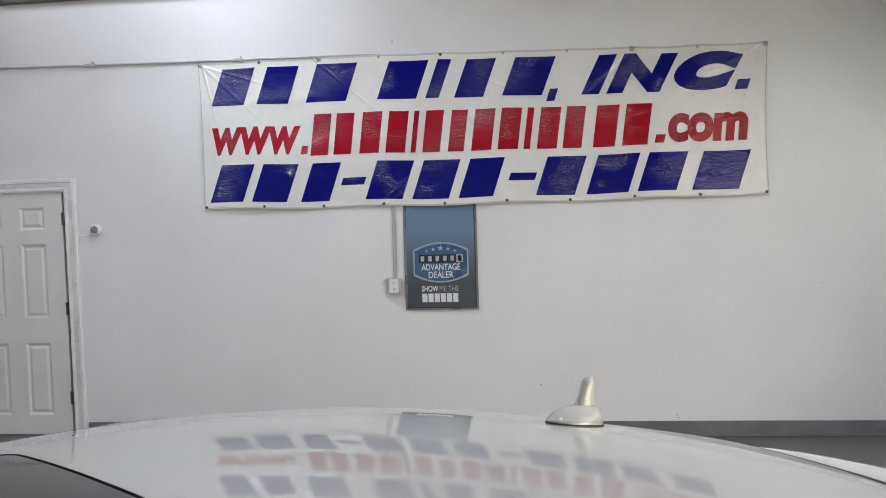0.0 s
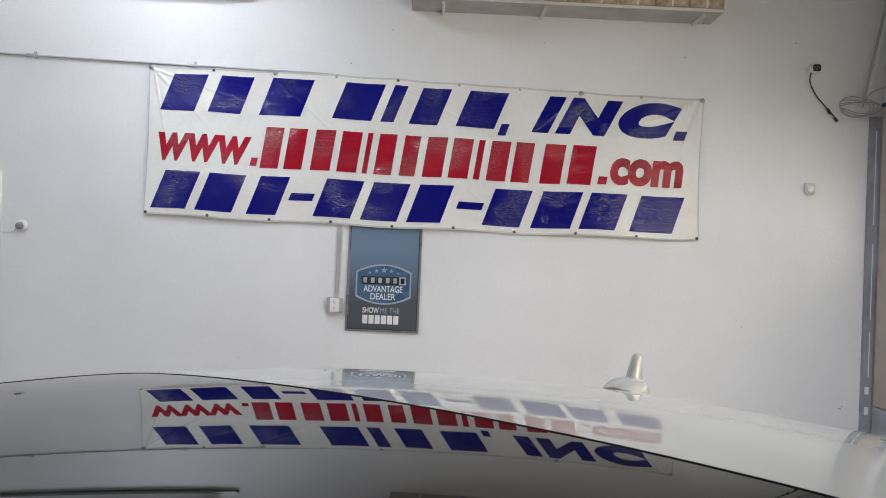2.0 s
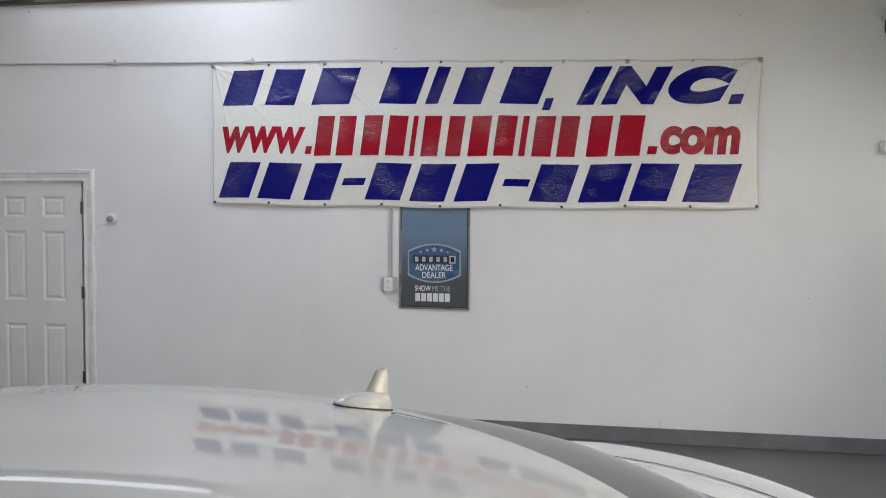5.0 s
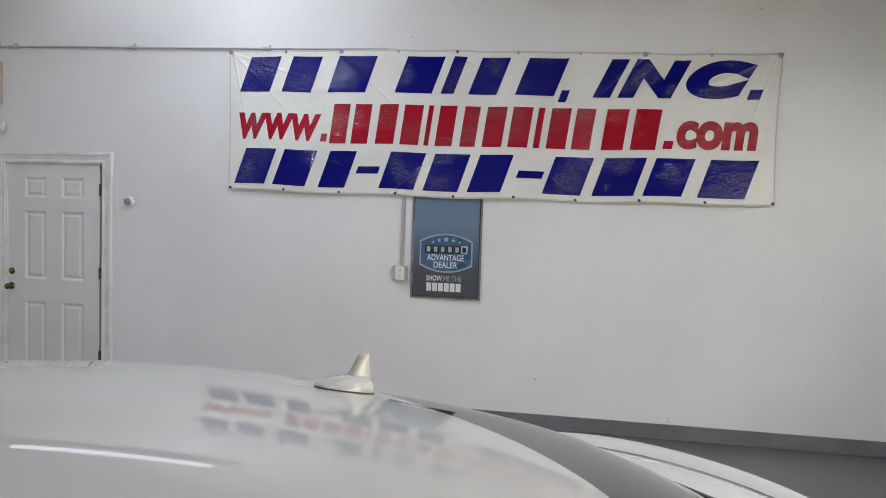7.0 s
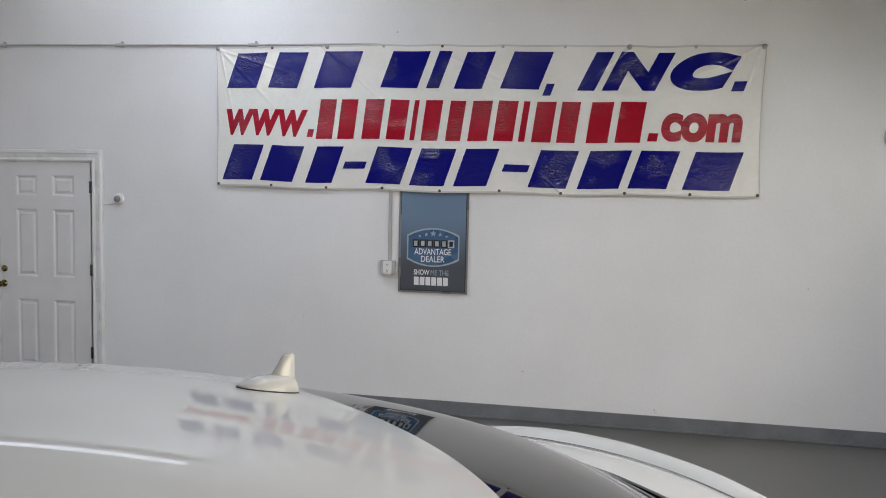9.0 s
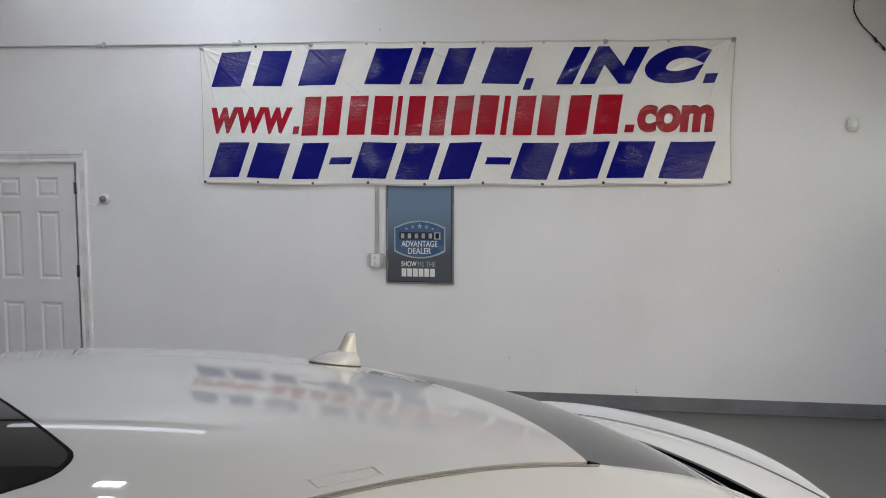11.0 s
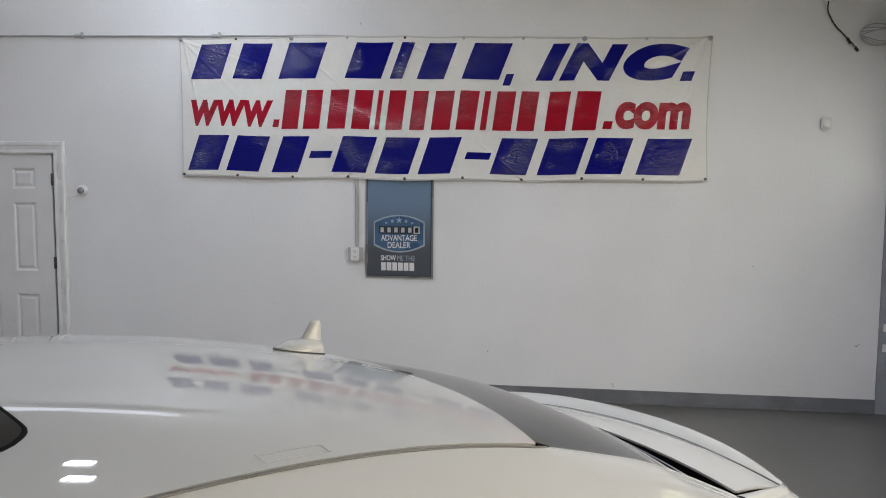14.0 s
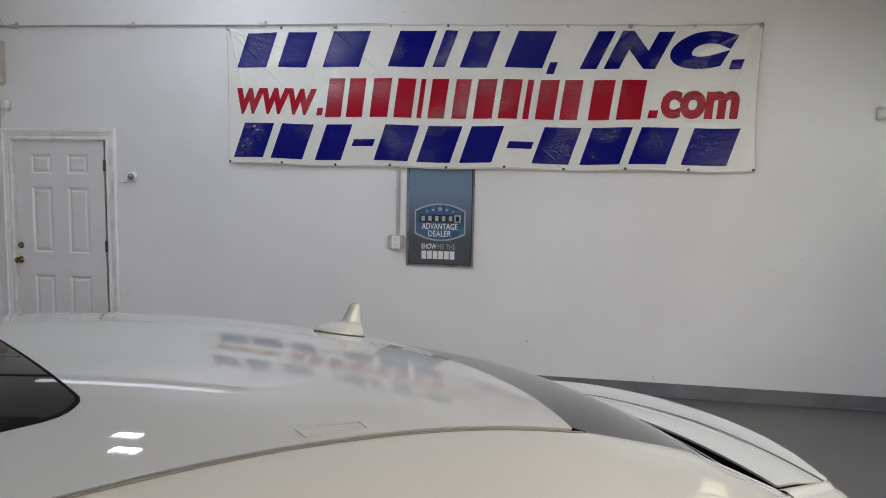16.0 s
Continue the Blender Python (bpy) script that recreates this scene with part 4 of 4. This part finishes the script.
def build_car():
    car = thing("car", (CAR_X + VC * math.sin(radians(CAR_TURN)), CAR_Y - VC * math.cos(radians(CAR_TURN)), 0), "pearl white four-door sedan with a black glass sunroof", "car", turn=CAR_TURN + 180)

    # roof panel with the sunroof opening
    def roof_pt(u01, v01):
        v = v01
        u = lerp(header_u(v), rear_u(v), u01)
        hw = ditch(u) - VC
        vv = VC + v01 / 0.53 * hw
        u = lerp(header_u(vv), rear_u(vv), u01)
        return L(u, vv, roof_z(u, vv))

    def in_sun(u, v, g=0.0):
        h = sun_half(u) - VC + g
        d = abs(v - VC) - h
        e = max(u - (SUN_R + g), (SUN_F - g) - u)
        r = 0.05
        if d > 0 or e > 0:
            return False
        if d > -r and e > -r:
            return (d + r) ** 2 + (e + r) ** 2 < r * r
        return True

    # the roof is cut in a fine sheet; the sunroof lies flush in its opening
    us, vs = spaced(0, 1, 150), spaced(-0.53, 0.53, 90)

    def keep_roof(a, b):
        p = roof_pt(a, b)
        return not in_sun(-p.x, p.y + VC, -0.009)

    part("roof", shell(roof_pt, us, vs, 0.02, keep_roof), PAINT, car, "pearl white roof panel", True)

    def sun_pt(a, b):
        # squircle mapping of a unit square keeps the corners round
        u = lerp(SUN_F, SUN_R, 0.5 + a / 2)
        h = sun_half(u) - VC
        r = 0.05
        v = VC + b * h
        lu, lv = (SUN_R - SUN_F) / 2, h
        du, dv = abs(a) * lu - (lu - r), abs(b) * lv - (lv - r)
        if du > 0 and dv > 0:
            k = max(du, dv) / math.hypot(du, dv)
            u = (SUN_F + SUN_R) / 2 + math.copysign(lu - r + du * k, a)
            v = VC + math.copysign(lv - r + dv * k, b)
        return u, v

    sq = spaced(-1, 1, 60)
    part("sunroof", shell(lambda a, b: L(*sun_pt(a, b), roof_z(*sun_pt(a, b)) + 0.0015), sq, sq, 0.006), DARKGLASS, car, "black tinted glass sunroof", True)
    # rubber seal round the glass
    ring = [(1, b) for b in spaced(-1, 1, 50)][:-1] + [(a, 1) for a in spaced(1, -1, 50)][:-1] + [(-1, b) for b in spaced(1, -1, 50)][:-1] + [(a, -1) for a in spaced(-1, 1, 50)][:-1]
    bm = bmesh.new()
    loops = []
    flat_ring = [sun_pt(a, b) for a, b in ring]
    for g, dz in ((-0.003, 0.0016), (-0.002, 0.0020), (0.0005, 0.0018), (0.002, 0.0004), (0.002, -0.006)):
        row = []
        for k, (u, v) in enumerate(flat_ring):
            (ua, va), (ub, vb) = flat_ring[k - 1], flat_ring[(k + 1) % len(flat_ring)]
            du, dv = ub - ua, vb - va
            n = math.hypot(du, dv) or 1
            u2, v2 = u + g * dv / n, v - g * du / n
            row.append(bm.verts.new(L(u2, v2, roof_z(u2, v2) + dz)))
        loops.append(row)
    for p, q in zip(loops, loops[1:]):
        for k in range(len(p)):
            bm.faces.new((p[k], p[(k + 1) % len(p)], q[(k + 1) % len(p)], q[k]))
    part("sunroof_seal", outward(bm), VOID, car, "black rubber seal", True)

    # body sides: rails over the windows and rear pillars down to the belt
    WIN = 0.36          # the windows begin this far down the side

    def is_window(u, s):
        rear = -0.02 - 0.55 * (s - WIN)
        front = -1.70 - 0.62 * (s - WIN) / 0.64
        return s > WIN and front < u < rear

    su = spaced(-2.40, -1.70, 14)[:-1] + spaced(-1.70, 1.08, 130)
    ss = spaced(0, 1, 50)

    def side_fn(u, s):
        uu = u
        if u < -1.70:
            k = (-1.70 - u) / 0.70
            v0, z0 = inner_edge(-1.70)
            vi, zi = lerp(v0, 0.70, k), lerp(z0, 0.97, k)
            vb, zb = VC + side_w(u, 0.95), 0.95
            a = math.sin(s * math.pi / 2) * 0.55 + 0.45 * s
            b = (1 - math.cos(s * math.pi / 2)) * 0.55 + 0.45 * s
            return u, vi + (vb - vi) * a, zi + (zb - zi) * b
        v, z = side_point(u, s)
        swell = max(0, min(1, u / 0.22)) * max(0, min(1, (0.95 - u) / 0.3))
        return u, v + 0.004, z - 0.003 + 0.011 * swell * math.sin(math.pi * min(1, s / 0.42))

    def keep_side(u, s):
        if u < -1.70:
            return s < 0.30
        return not is_window(u, s)

    def right_fn(u, s):
        """The right side, lowered to meet the roof there."""
        q, v, z = side_fn(u, s)
        vi = ditch(min(u, 0.027))
        w = min(u, 0.027)
        drop = roof_z(w, vi) - roof_z(w, mirror_v(vi))
        return L(q, mirror_v(v), z - drop * (1 - s) * max(0, min(1, (0.5 - u) / 0.47)))

    for fn, nm in ((both(side_fn)[0], "left"), (right_fn, "right")):
        part("body_side", shell(fn, su, ss, 0.016, keep_side), PAINT, car, "", True)
        # door glass, front and rear, and the black post between
        for a, b in ((-2.30, -1.02), (-0.96, 0.02)):
            def glass(u, s, fn=fn):
                return fn(u, s)
            k = lambda u, s: (s > WIN - 0.02) and (-1.72 - 0.62 * (s - WIN) / 0.64 < u < 0.0 - 0.55 * (s - WIN))
            bm = outward(grid(fn, spaced(a, b, 44), spaced(WIN - 0.02, 1.0, 16), keep=k))
            for v in bm.verts:
                v.co.y -= math.copysign(0.008, v.co.y)
                v.co.z -= 0.006
            part("door_glass", bm, DARKGLASS, car, "dark tinted door glass", True)
        bm = outward(grid(fn, spaced(-1.03, -0.95, 3), spaced(WIN, 1.0, 16)))
        part("door_post", bm, BLACK, car, "", True)
        # thin dark window surround
        edge = [fn(u, WIN) for u in spaced(-1.70, -0.02, 60)]
        part("window_trim", tube(edge[::3], 0.006, 6), TRIMBLACK, car, "black window trim", True)
        # the joint beside the roof: a dark line low in the groove
        line = [fn(u, 0.0) + Vector((0, 0, 0.001)) for u in spaced(-1.66, 0.03, 40)]
        part("roof_joint", tube(line[::4], 0.0014, 6), SEAM, car, "grey roof joint strip", True)
        # cover flap for a roof rack, next to the joint
        sgn = 1 if nm == "left" else -1
        rack_v = lambda u, k: (ditch(u) - 0.012 - 0.016 * k) if sgn > 0 else mirror_v(ditch(u) - 0.012 - 0.016 * k)
        fv = lambda u, k: L(u, rack_v(u, k), roof_z(u, rack_v(u, k)) + 0.0008)
        bm = bmesh.new()
        ring2 = [fv(u, 0) for u in spaced(-0.394, -0.315, 5)] + [fv(-0.315, k) for k in spaced(0, 1, 3)] + [fv(u, 1) for u in spaced(-0.315, -0.394, 5)] + [fv(-0.394, k) for k in spaced(1, 0, 3)]
        bm = tube(ring2, 0.0005, 5)
        part("rack_cover", bm, GREYPLASTIC, car, "small rack mount cover outline")

    # windscreen
    def screen(a, b):
        v = VC + b * lerp(ditch(HEADER) - VC - 0.01, 0.72, a)
        u = lerp(header_u(v), -2.52 + 0.35 * (v - VC) ** 2, a)
        z0 = roof_z(header_u(v), v)
        z = lerp(z0, 0.955 - 0.03 * (v - VC) ** 2, a) + 0.05 * math.sin(a * math.pi)
        return L(u, v, z - 0.004)
    part("windscreen", shell(screen, spaced(0, 1, 20), spaced(-1, 1, 24), 0.006), DARKGLASS, car, "dark windscreen", True)

    # rear glass
    def g_u(v):
        return 0.8171 - 0.2701 * v * v + 0.0159 * v ** 4

    def g_z(v):
        return 1.1204 - 0.1803 * v * v + 0.0089 * v ** 4

    def rear_glass(a, b):
        h0, h1 = 0.4725, 0.475
        v = b * lerp(h0, h1, a) if b > 0 else b * lerp(h0 - 2 * VC, h1 - 2 * VC, a)
        vr = max(-0.53, min(v, 0.476))
        u0, z0 = rear_u(vr) - 0.004, roof_z(rear_u(vr), vr) - 0.005
        u1, z1 = g_u(v) - 0.02, g_z(v) + 0.008 - 0.068 * max(0, v - 0.03)
        return L(lerp(u0, u1, a), v, lerp(z0, z1, a) + 0.030 * math.sin(a * math.pi) * (1 - 0.25 * abs(b)))
    part("rear_glass", shell(rear_glass, spaced(0, 1, 30), spaced(-1, 1, 40), 0.005), REARGLASS, car, "dark tinted rear window", True)

    # dark notch where roof, rear glass and pillar meet
    part("joint_notch", tube([L(0.018, ditch(0.018) - 0.002, roof_z(0.018, ditch(0.018)) + 0.0005), rear_glass(0.015, 0.985) + Vector((0, 0, 0.002)), rear_glass(0.05, 0.99) + Vector((0, 0, 0.001))], 0.003, 6), VOID, car, "", True)

    # painted flange between the glass and the pillar
    def flange(a, k):
        p = rear_glass(a, 0.985)
        q = L(*side_fn(-p.x, 0.10 * min(1, a / 0.35) ** 0.7))
        return p + (q - p) * k + Vector((0, 0, 0.008 * min(1, a / 0.35) * math.sin(k * math.pi) + 0.0015 * (1 - k)))
    part("pillar_flange", outward(grid(flange, spaced(0.0, 1, 40), spaced(0, 1, 8))), PAINT, car, "", True)

    def corner(u, k):
        v, z = inner_edge(u)
        p, q = L(u, v - 0.006, z + 0.004), L(*side_fn(u, 0.10))
        return p + (q - p) * k + Vector((0, 0, 0.006 * math.sin(k * math.pi)))
    part("corner_flange", outward(grid(corner, spaced(0.73, 1.07, 24), spaced(0, 1, 8))), PAINT, car, "", True)

    # boot lid and the lip along its edge
    m_u = lambda v: 1.0881 - 0.5212 * v * v + 0.1078 * v ** 4
    m_z = lambda v: 1.0549 - 0.0679 * v * v - 0.0108 * v ** 4
    e_u = lambda v: 1.1038 - 0.293 * v * v - 0.8731 * v ** 4
    e_z = lambda v: 1.0874 - 0.1403 * v * v - 0.0587 * v ** 4
    wv = spaced(-0.58, 0.53, 60)
    tuck = lambda a, v: v - 0.036 * (1 - a) * max(0, v) / 0.53

    def lid(a, v):
        v = tuck(a, v)
        return L(lerp(g_u(v), m_u(v), a), v, lerp(g_z(v), m_z(v), a) + 0.006 * math.sin(a * math.pi))
    part("boot_lid", shell(lid, spaced(0, 1, 14), wv, 0.005), PAINT, car, "pearl white boot lid", True)
    part("lid_seal", shell(lambda a, v: L(lerp(g_u(v) - 0.09, g_u(v) + 0.03, a), v, g_z(v) - 0.042 - 0.16 * max(0, a - 0.75)), spaced(0, 1, 8), spaced(-0.66, 0.60, 60), 0.003), VOID, car)

    # black sheets standing in for shade in the gaps at glass and lid end
    part("lid_gap_shade", shell(lambda a, v: L(g_u(v) + 0.004, v, g_z(v) - 0.004 - 0.12 * a), spaced(0, 1, 3), spaced(-0.58, 0.50, 60), 0.002), VOID, car)
    part("lid_gap_shade", shell(lambda a, b: lid(a, 0.53) + Vector((0, 0.001, -0.006 - 0.10 * b)), spaced(0, 1, 14), spaced(0, 1, 3), 0.002), VOID, car)
    part("glass_edge", tube([rear_glass(0.995, b) + Vector((0, 0, 0.001)) for b in spaced(-0.98, 0.98, 24)], 0.0014, 6), STEEL, car, "bright lower glass edge", True)

    # wing-like lip: a broad top, a rolled edge and a rear face
    LIP = ((0.0, -0.004, 0.0), (0.03, 0.0, 0.002), (0.15, 0.0, 0.003), (0.3, 0.0, 0.004), (0.5, 0.0, 0.005), (0.7, 0.0, 0.004), (0.85, 0.0, 0.002), (0.95, 0.0, 0.001), (1.0, 0.0, 0.0),
           (1.0, 0.004, -0.0015), (1.0, 0.006, -0.005), (1.0, 0.0055, -0.012), (1.0, 0.004, -0.04), (1.0, -0.01, -0.09))

    def lip(a, v):
        k, du, dz = LIP[round(a * 13)]
        out = 0.026
        eu, ev, ez = e_u(v) + out * 1.90, v - out * (0.98 - v) * k, e_z(v) - out * 0.63
        return L(lerp(m_u(v) + 0.004, eu, k) + du, ev, lerp(m_z(v) + 0.001, ez, k) + dz)
    part("lip_spoiler", thicken(outward(grid(lip, spaced(0, 1, 13), wv), Vector((-1.08, 0, 0.7))), 0.003), PAINT, car, "pearl white lip spoiler", True)
    part("lip_joint", tube([L(m_u(v) + 0.003, v, m_z(v) + 0.0005) for v in spaced(-0.57, 0.525, 30)], 0.0022, 6), VOID, car, "", True)

    # lower body: loft of half sections, mirrored
    def section(u):
        d, w = deck(u), 1
        wd = side_w(u, d - 0.05)
        pts = [(0, d), (0.35 * wd, d - 0.004), (0.7 * wd, d - 0.018)]
        if -2.45 < u < 1.1:
            pts += [(0.9 * wd, 0.945), (side_w(u, 0.95) - 0.004, 0.944)]
        else:
            pts += [(0.88 * wd, d - 0.04), (0.97 * wd, d - 0.07)]
        zs = [0.90, 0.85, 0.80, 0.74, 0.68, 0.62, 0.56, 0.50, 0.44, 0.38, 0.32, 0.26]
        top = min(0.90, d - 0.09)
        for i in range(12):
            z = lerp(top, 0.24, i / 11)
            pts.append((side_w(u, z), z))
        pts += [(0.82 * half_width(u), 0.20), (0.3 * half_width(u), 0.19), (0, 0.19)]
        return pts

    AXLES = (-2.93, -0.10)
    body_us = sorted(set([round(x, 4) for x in spaced(-3.80, 1.15, 120)] + [-2.12, -2.114, -1.02, -1.014, -0.06, -0.054]))

    def zone(u, z, w):
        if 0.30 < z < 0.945 and w > 0.6:
            if -2.114 < u < -1.02:
                return "front_door"
            if -1.014 < u < -0.06:
                return "rear_door"
            if any(abs(u - s) < 0.004 for s in (-2.117, -1.017, -0.057)):
                return "gap"
        if u < -2.5 and z > 0.7 and w < 0.74:
            return "bonnet"
        return "body"

    for name in ("body", "bonnet", "front_door", "rear_door"):
        for side in (1, -1) if "door" in name else (0,):
            bm = bmesh.new()
            for sg in ((side,) if side else (1, -1)):
                rows = []
                for u in body_us:
                    rows.append([Vector((-u, sg * w, z)) for w, z in section(u)])
                cache = {}
                def vert(i, j):
                    if (i, j) not in cache:
                        cache[i, j] = bm.verts.new(rows[i][j])
                    return cache[i, j]
                for i in range(len(rows) - 1):
                    for j in range(len(rows[0]) - 1):
                        c = (rows[i][j] + rows[i + 1][j + 1]) / 2
                        if zone(-c.x, c.z, abs(c.y)) != name:
                            continue
                        if abs(c.y) > 0.5 and c.z < 0.75 and any((-c.x - ax) ** 2 + (c.z - 0.33) ** 2 < 0.37 ** 2 for ax in AXLES):
                            continue
                        q = (vert(i, j), vert(i + 1, j), vert(i + 1, j + 1), vert(i, j + 1))
                        bm.faces.new(q if sg > 0 else q[::-1])
                if name == "body":
                    for i in (0, len(rows) - 1):
                        bm.faces.new([vert(i, j) for j in range(len(rows[0]))])
            bmesh.ops.remove_doubles(bm, verts=bm.verts, dist=0.0004)
            bmesh.ops.recalc_face_normals(bm, faces=bm.faces)
            p = part(name, bm, PAINT, car, "", True)
            if side:
                uh = -1.13 if name == "front_door" else -0.20
                bm = box(-uh - 0.11, -uh + 0.11, -0.012, 0.012, -0.014, 0.014, 0.008)
                h = part("handle", bm, PAINT, p)
                h.location = (0, side * (side_w(uh, 0.82) + 0.014), 0.82)

    # dark inner arches, wheels
    for ax in AXLES:
        for sg in (1, -1):
            bm = bmesh.new()
            bmesh.ops.create_cone(bm, cap_ends=True, segments=32, radius1=0.372, radius2=0.372, depth=0.30, matrix=Matrix.Translation((-ax, sg * 0.70, 0.33)) @ Matrix.Rotation(radians(90), 4, "X"))
            bmesh.ops.delete(bm, geom=[f for f in bm.faces if len(f.verts) > 8 and f.normal.y * sg > 0], context="FACES_ONLY")
            part("wheel_arch", bm, BLACK, car)
            wheel = part("wheel", lathe(((0.20, -0.10), (0.29, -0.105), (0.318, -0.085), (0.325, -0.03), (0.325, 0.03), (0.318, 0.085), (0.29, 0.105), (0.235, 0.10), (0.225, 0.06), (0.10, 0.05)), 40, "-Y"), TYRE, car, "black tyre", True)
            wheel.location = (-ax, sg * 0.765, 0.325)
            wheel.rotation_euler = (0, 0, 0 if sg < 0 else math.pi)
            bm = bmesh.new()
            for k in range(5):
                a = 2 * math.pi * k / 5
                rod(bm, (0, -0.07, 0), (0.23 * math.cos(a), -0.085, 0.23 * math.sin(a)), 0.030, 8, 0.022)
            rod(bm, (0, -0.05, 0), (0, -0.095, 0), 0.05, 20)
            part("rim", bm, ALLOY, wheel, "silver alloy rim")

    # lights, grille, bumpers, mirrors
    for sg in (1, -1):
        bm = box(3.30, 3.66, -0.13, 0.13, -0.065, 0.065, 0.05, 3)
        o = part("headlight", bm, CLEARLENS, car, "clear headlight", True)
        o.matrix_basis = Matrix.Translation((0.02, sg * 0.56, 0.66)) 
        bm = box(-0.06, 0.06, -0.20, 0.20, -0.075, 0.075, 0.03, 3)
        o = part("tail_light", bm, REDLENS, car, "red tail light", True)
        o.matrix_basis = Matrix.Translation((-1.08, sg * 0.50, 0.83)) @ pose(0, 0, 0, 0, 0, sg * 22)
        bm = box(-0.10, 0.10, -0.11, 0.11, -0.07, 0.07, 0.045, 3)
        o = part("mirror", bm, PAINT, car, "white door mirror", True)
        o.matrix_basis = Matrix.Translation((2.02, sg * 0.98, 1.02))
        part("mirror_arm", rod(bmesh.new(), (2.02, sg * 0.86, 0.96), (2.02, sg * 0.93, 1.0), 0.03), BLACK, o).matrix_parent_inverse = o.matrix_basis.inverted()
    part("grille", box(3.74, 3.83, -0.38, 0.38, 0.45, 0.60, 0.02), BLACK, car, "black grille")
    part("lower_intake", box(3.74, 3.82, -0.55, 0.55, 0.27, 0.36, 0.02), BLACK, car)
    part("rear_bumper", box(-1.20, -1.02, -0.62, 0.62, 0.30, 0.62, 0.05, 4), PAINT, car, "", True)
    part("floor_pan", box(-1.0, 3.5, -0.55, 0.55, 0.19, 0.24), BLACK, car)
    part("cabin", box(-0.4, 2.2, -0.62, 0.62, 0.25, 0.93, 0.05), INTERIOR, car)

    # the aerial: oval foot, fin and thin gasket
    AU, AV = 0.018, -0.067
    foot = bmesh.new()
    n = 28
    rings = []
    for k, (s, h) in enumerate(((1.0, 0.0), (1.0, 0.004), (0.975, 0.009), (0.91, 0.0155), (0.78, 0.0225), (0.58, 0.0275), (0.3, 0.030), (0.02, 0.0305))):
        row = []
        for i in range(n):
            a = 2 * math.pi * i / n
            lx, ly = 0.055 * math.cos(a), 0.029 * math.sin(a)
            hh = h * (0.70 + 0.12 * (-math.cos(a)) * s)
            u, v = AU + lx * s + 0.006 * (1 - s), AV + ly * s
            base = roof_z(u, v) if k < 2 else lerp(roof_z(u, v), roof_z(AU, AV), min(1, k / 4))
            row.append(foot.verts.new(L(u, v, base + hh + 0.002)))
        rings.append(row)
    for p, q in zip(rings, rings[1:]):
        for i in range(n):
            foot.faces.new((p[i], p[(i + 1) % n], q[(i + 1) % n], q[i]))
    foot.faces.new(rings[-1])
    aerial = part("aerial", outward(foot, L(AU, AV, 1.42)), PAINT, car, "pearl white shark-fin aerial", True)
    bm = bmesh.new()
    z0 = roof_z(AU, AV)
    rings = []
    for h, u0, u1, w in ((0.012, -0.020, 0.052, 0.018), (0.024, -0.003, 0.0495, 0.011), (0.036, 0.007, 0.049, 0.0095), (0.050, 0.0175, 0.0485, 0.008), (0.061, 0.0245, 0.048, 0.007), (0.0645, 0.028, 0.046, 0.004)):
        row = []
        for i in range(14):
            a = 2 * math.pi * i / 14
            row.append(bm.verts.new(L(AU + (u0 + u1) / 2 + (u1 - u0) / 2 * math.cos(a), AV + w * math.sin(a), z0 - 0.01 + h)))
        rings.append(row)
    for p, q in zip(rings, rings[1:]):
        for i in range(14):
            bm.faces.new((p[i], p[(i + 1) % 14], q[(i + 1) % 14], q[i]))
    bm.faces.new(rings[-1])
    part("fin", outward(bm, L(AU + 0.02, AV, 1.45)), PAINT, aerial, "", True)
    gk = bmesh.new()
    r1 = [L(AU + 0.0562 * math.cos(2 * math.pi * i / 28), AV + 0.0302 * math.sin(2 * math.pi * i / 28), 0) for i in range(28)]
    lo = [gk.verts.new((p.x, p.y, roof_z(-p.x, p.y + VC) - 0.003)) for p in r1]
    hi = [gk.verts.new((p.x, p.y, roof_z(-p.x, p.y + VC) + 0.0018)) for p in r1]
    for i in range(28):
        gk.faces.new((lo[i], lo[(i + 1) % 28], hi[(i + 1) % 28], hi[i]))
    gk.faces.new(hi)
    part("gasket", outward(gk, L(AU, AV, 1.40)), RUBBER, aerial, "thin black gasket")
    return car


build_car()
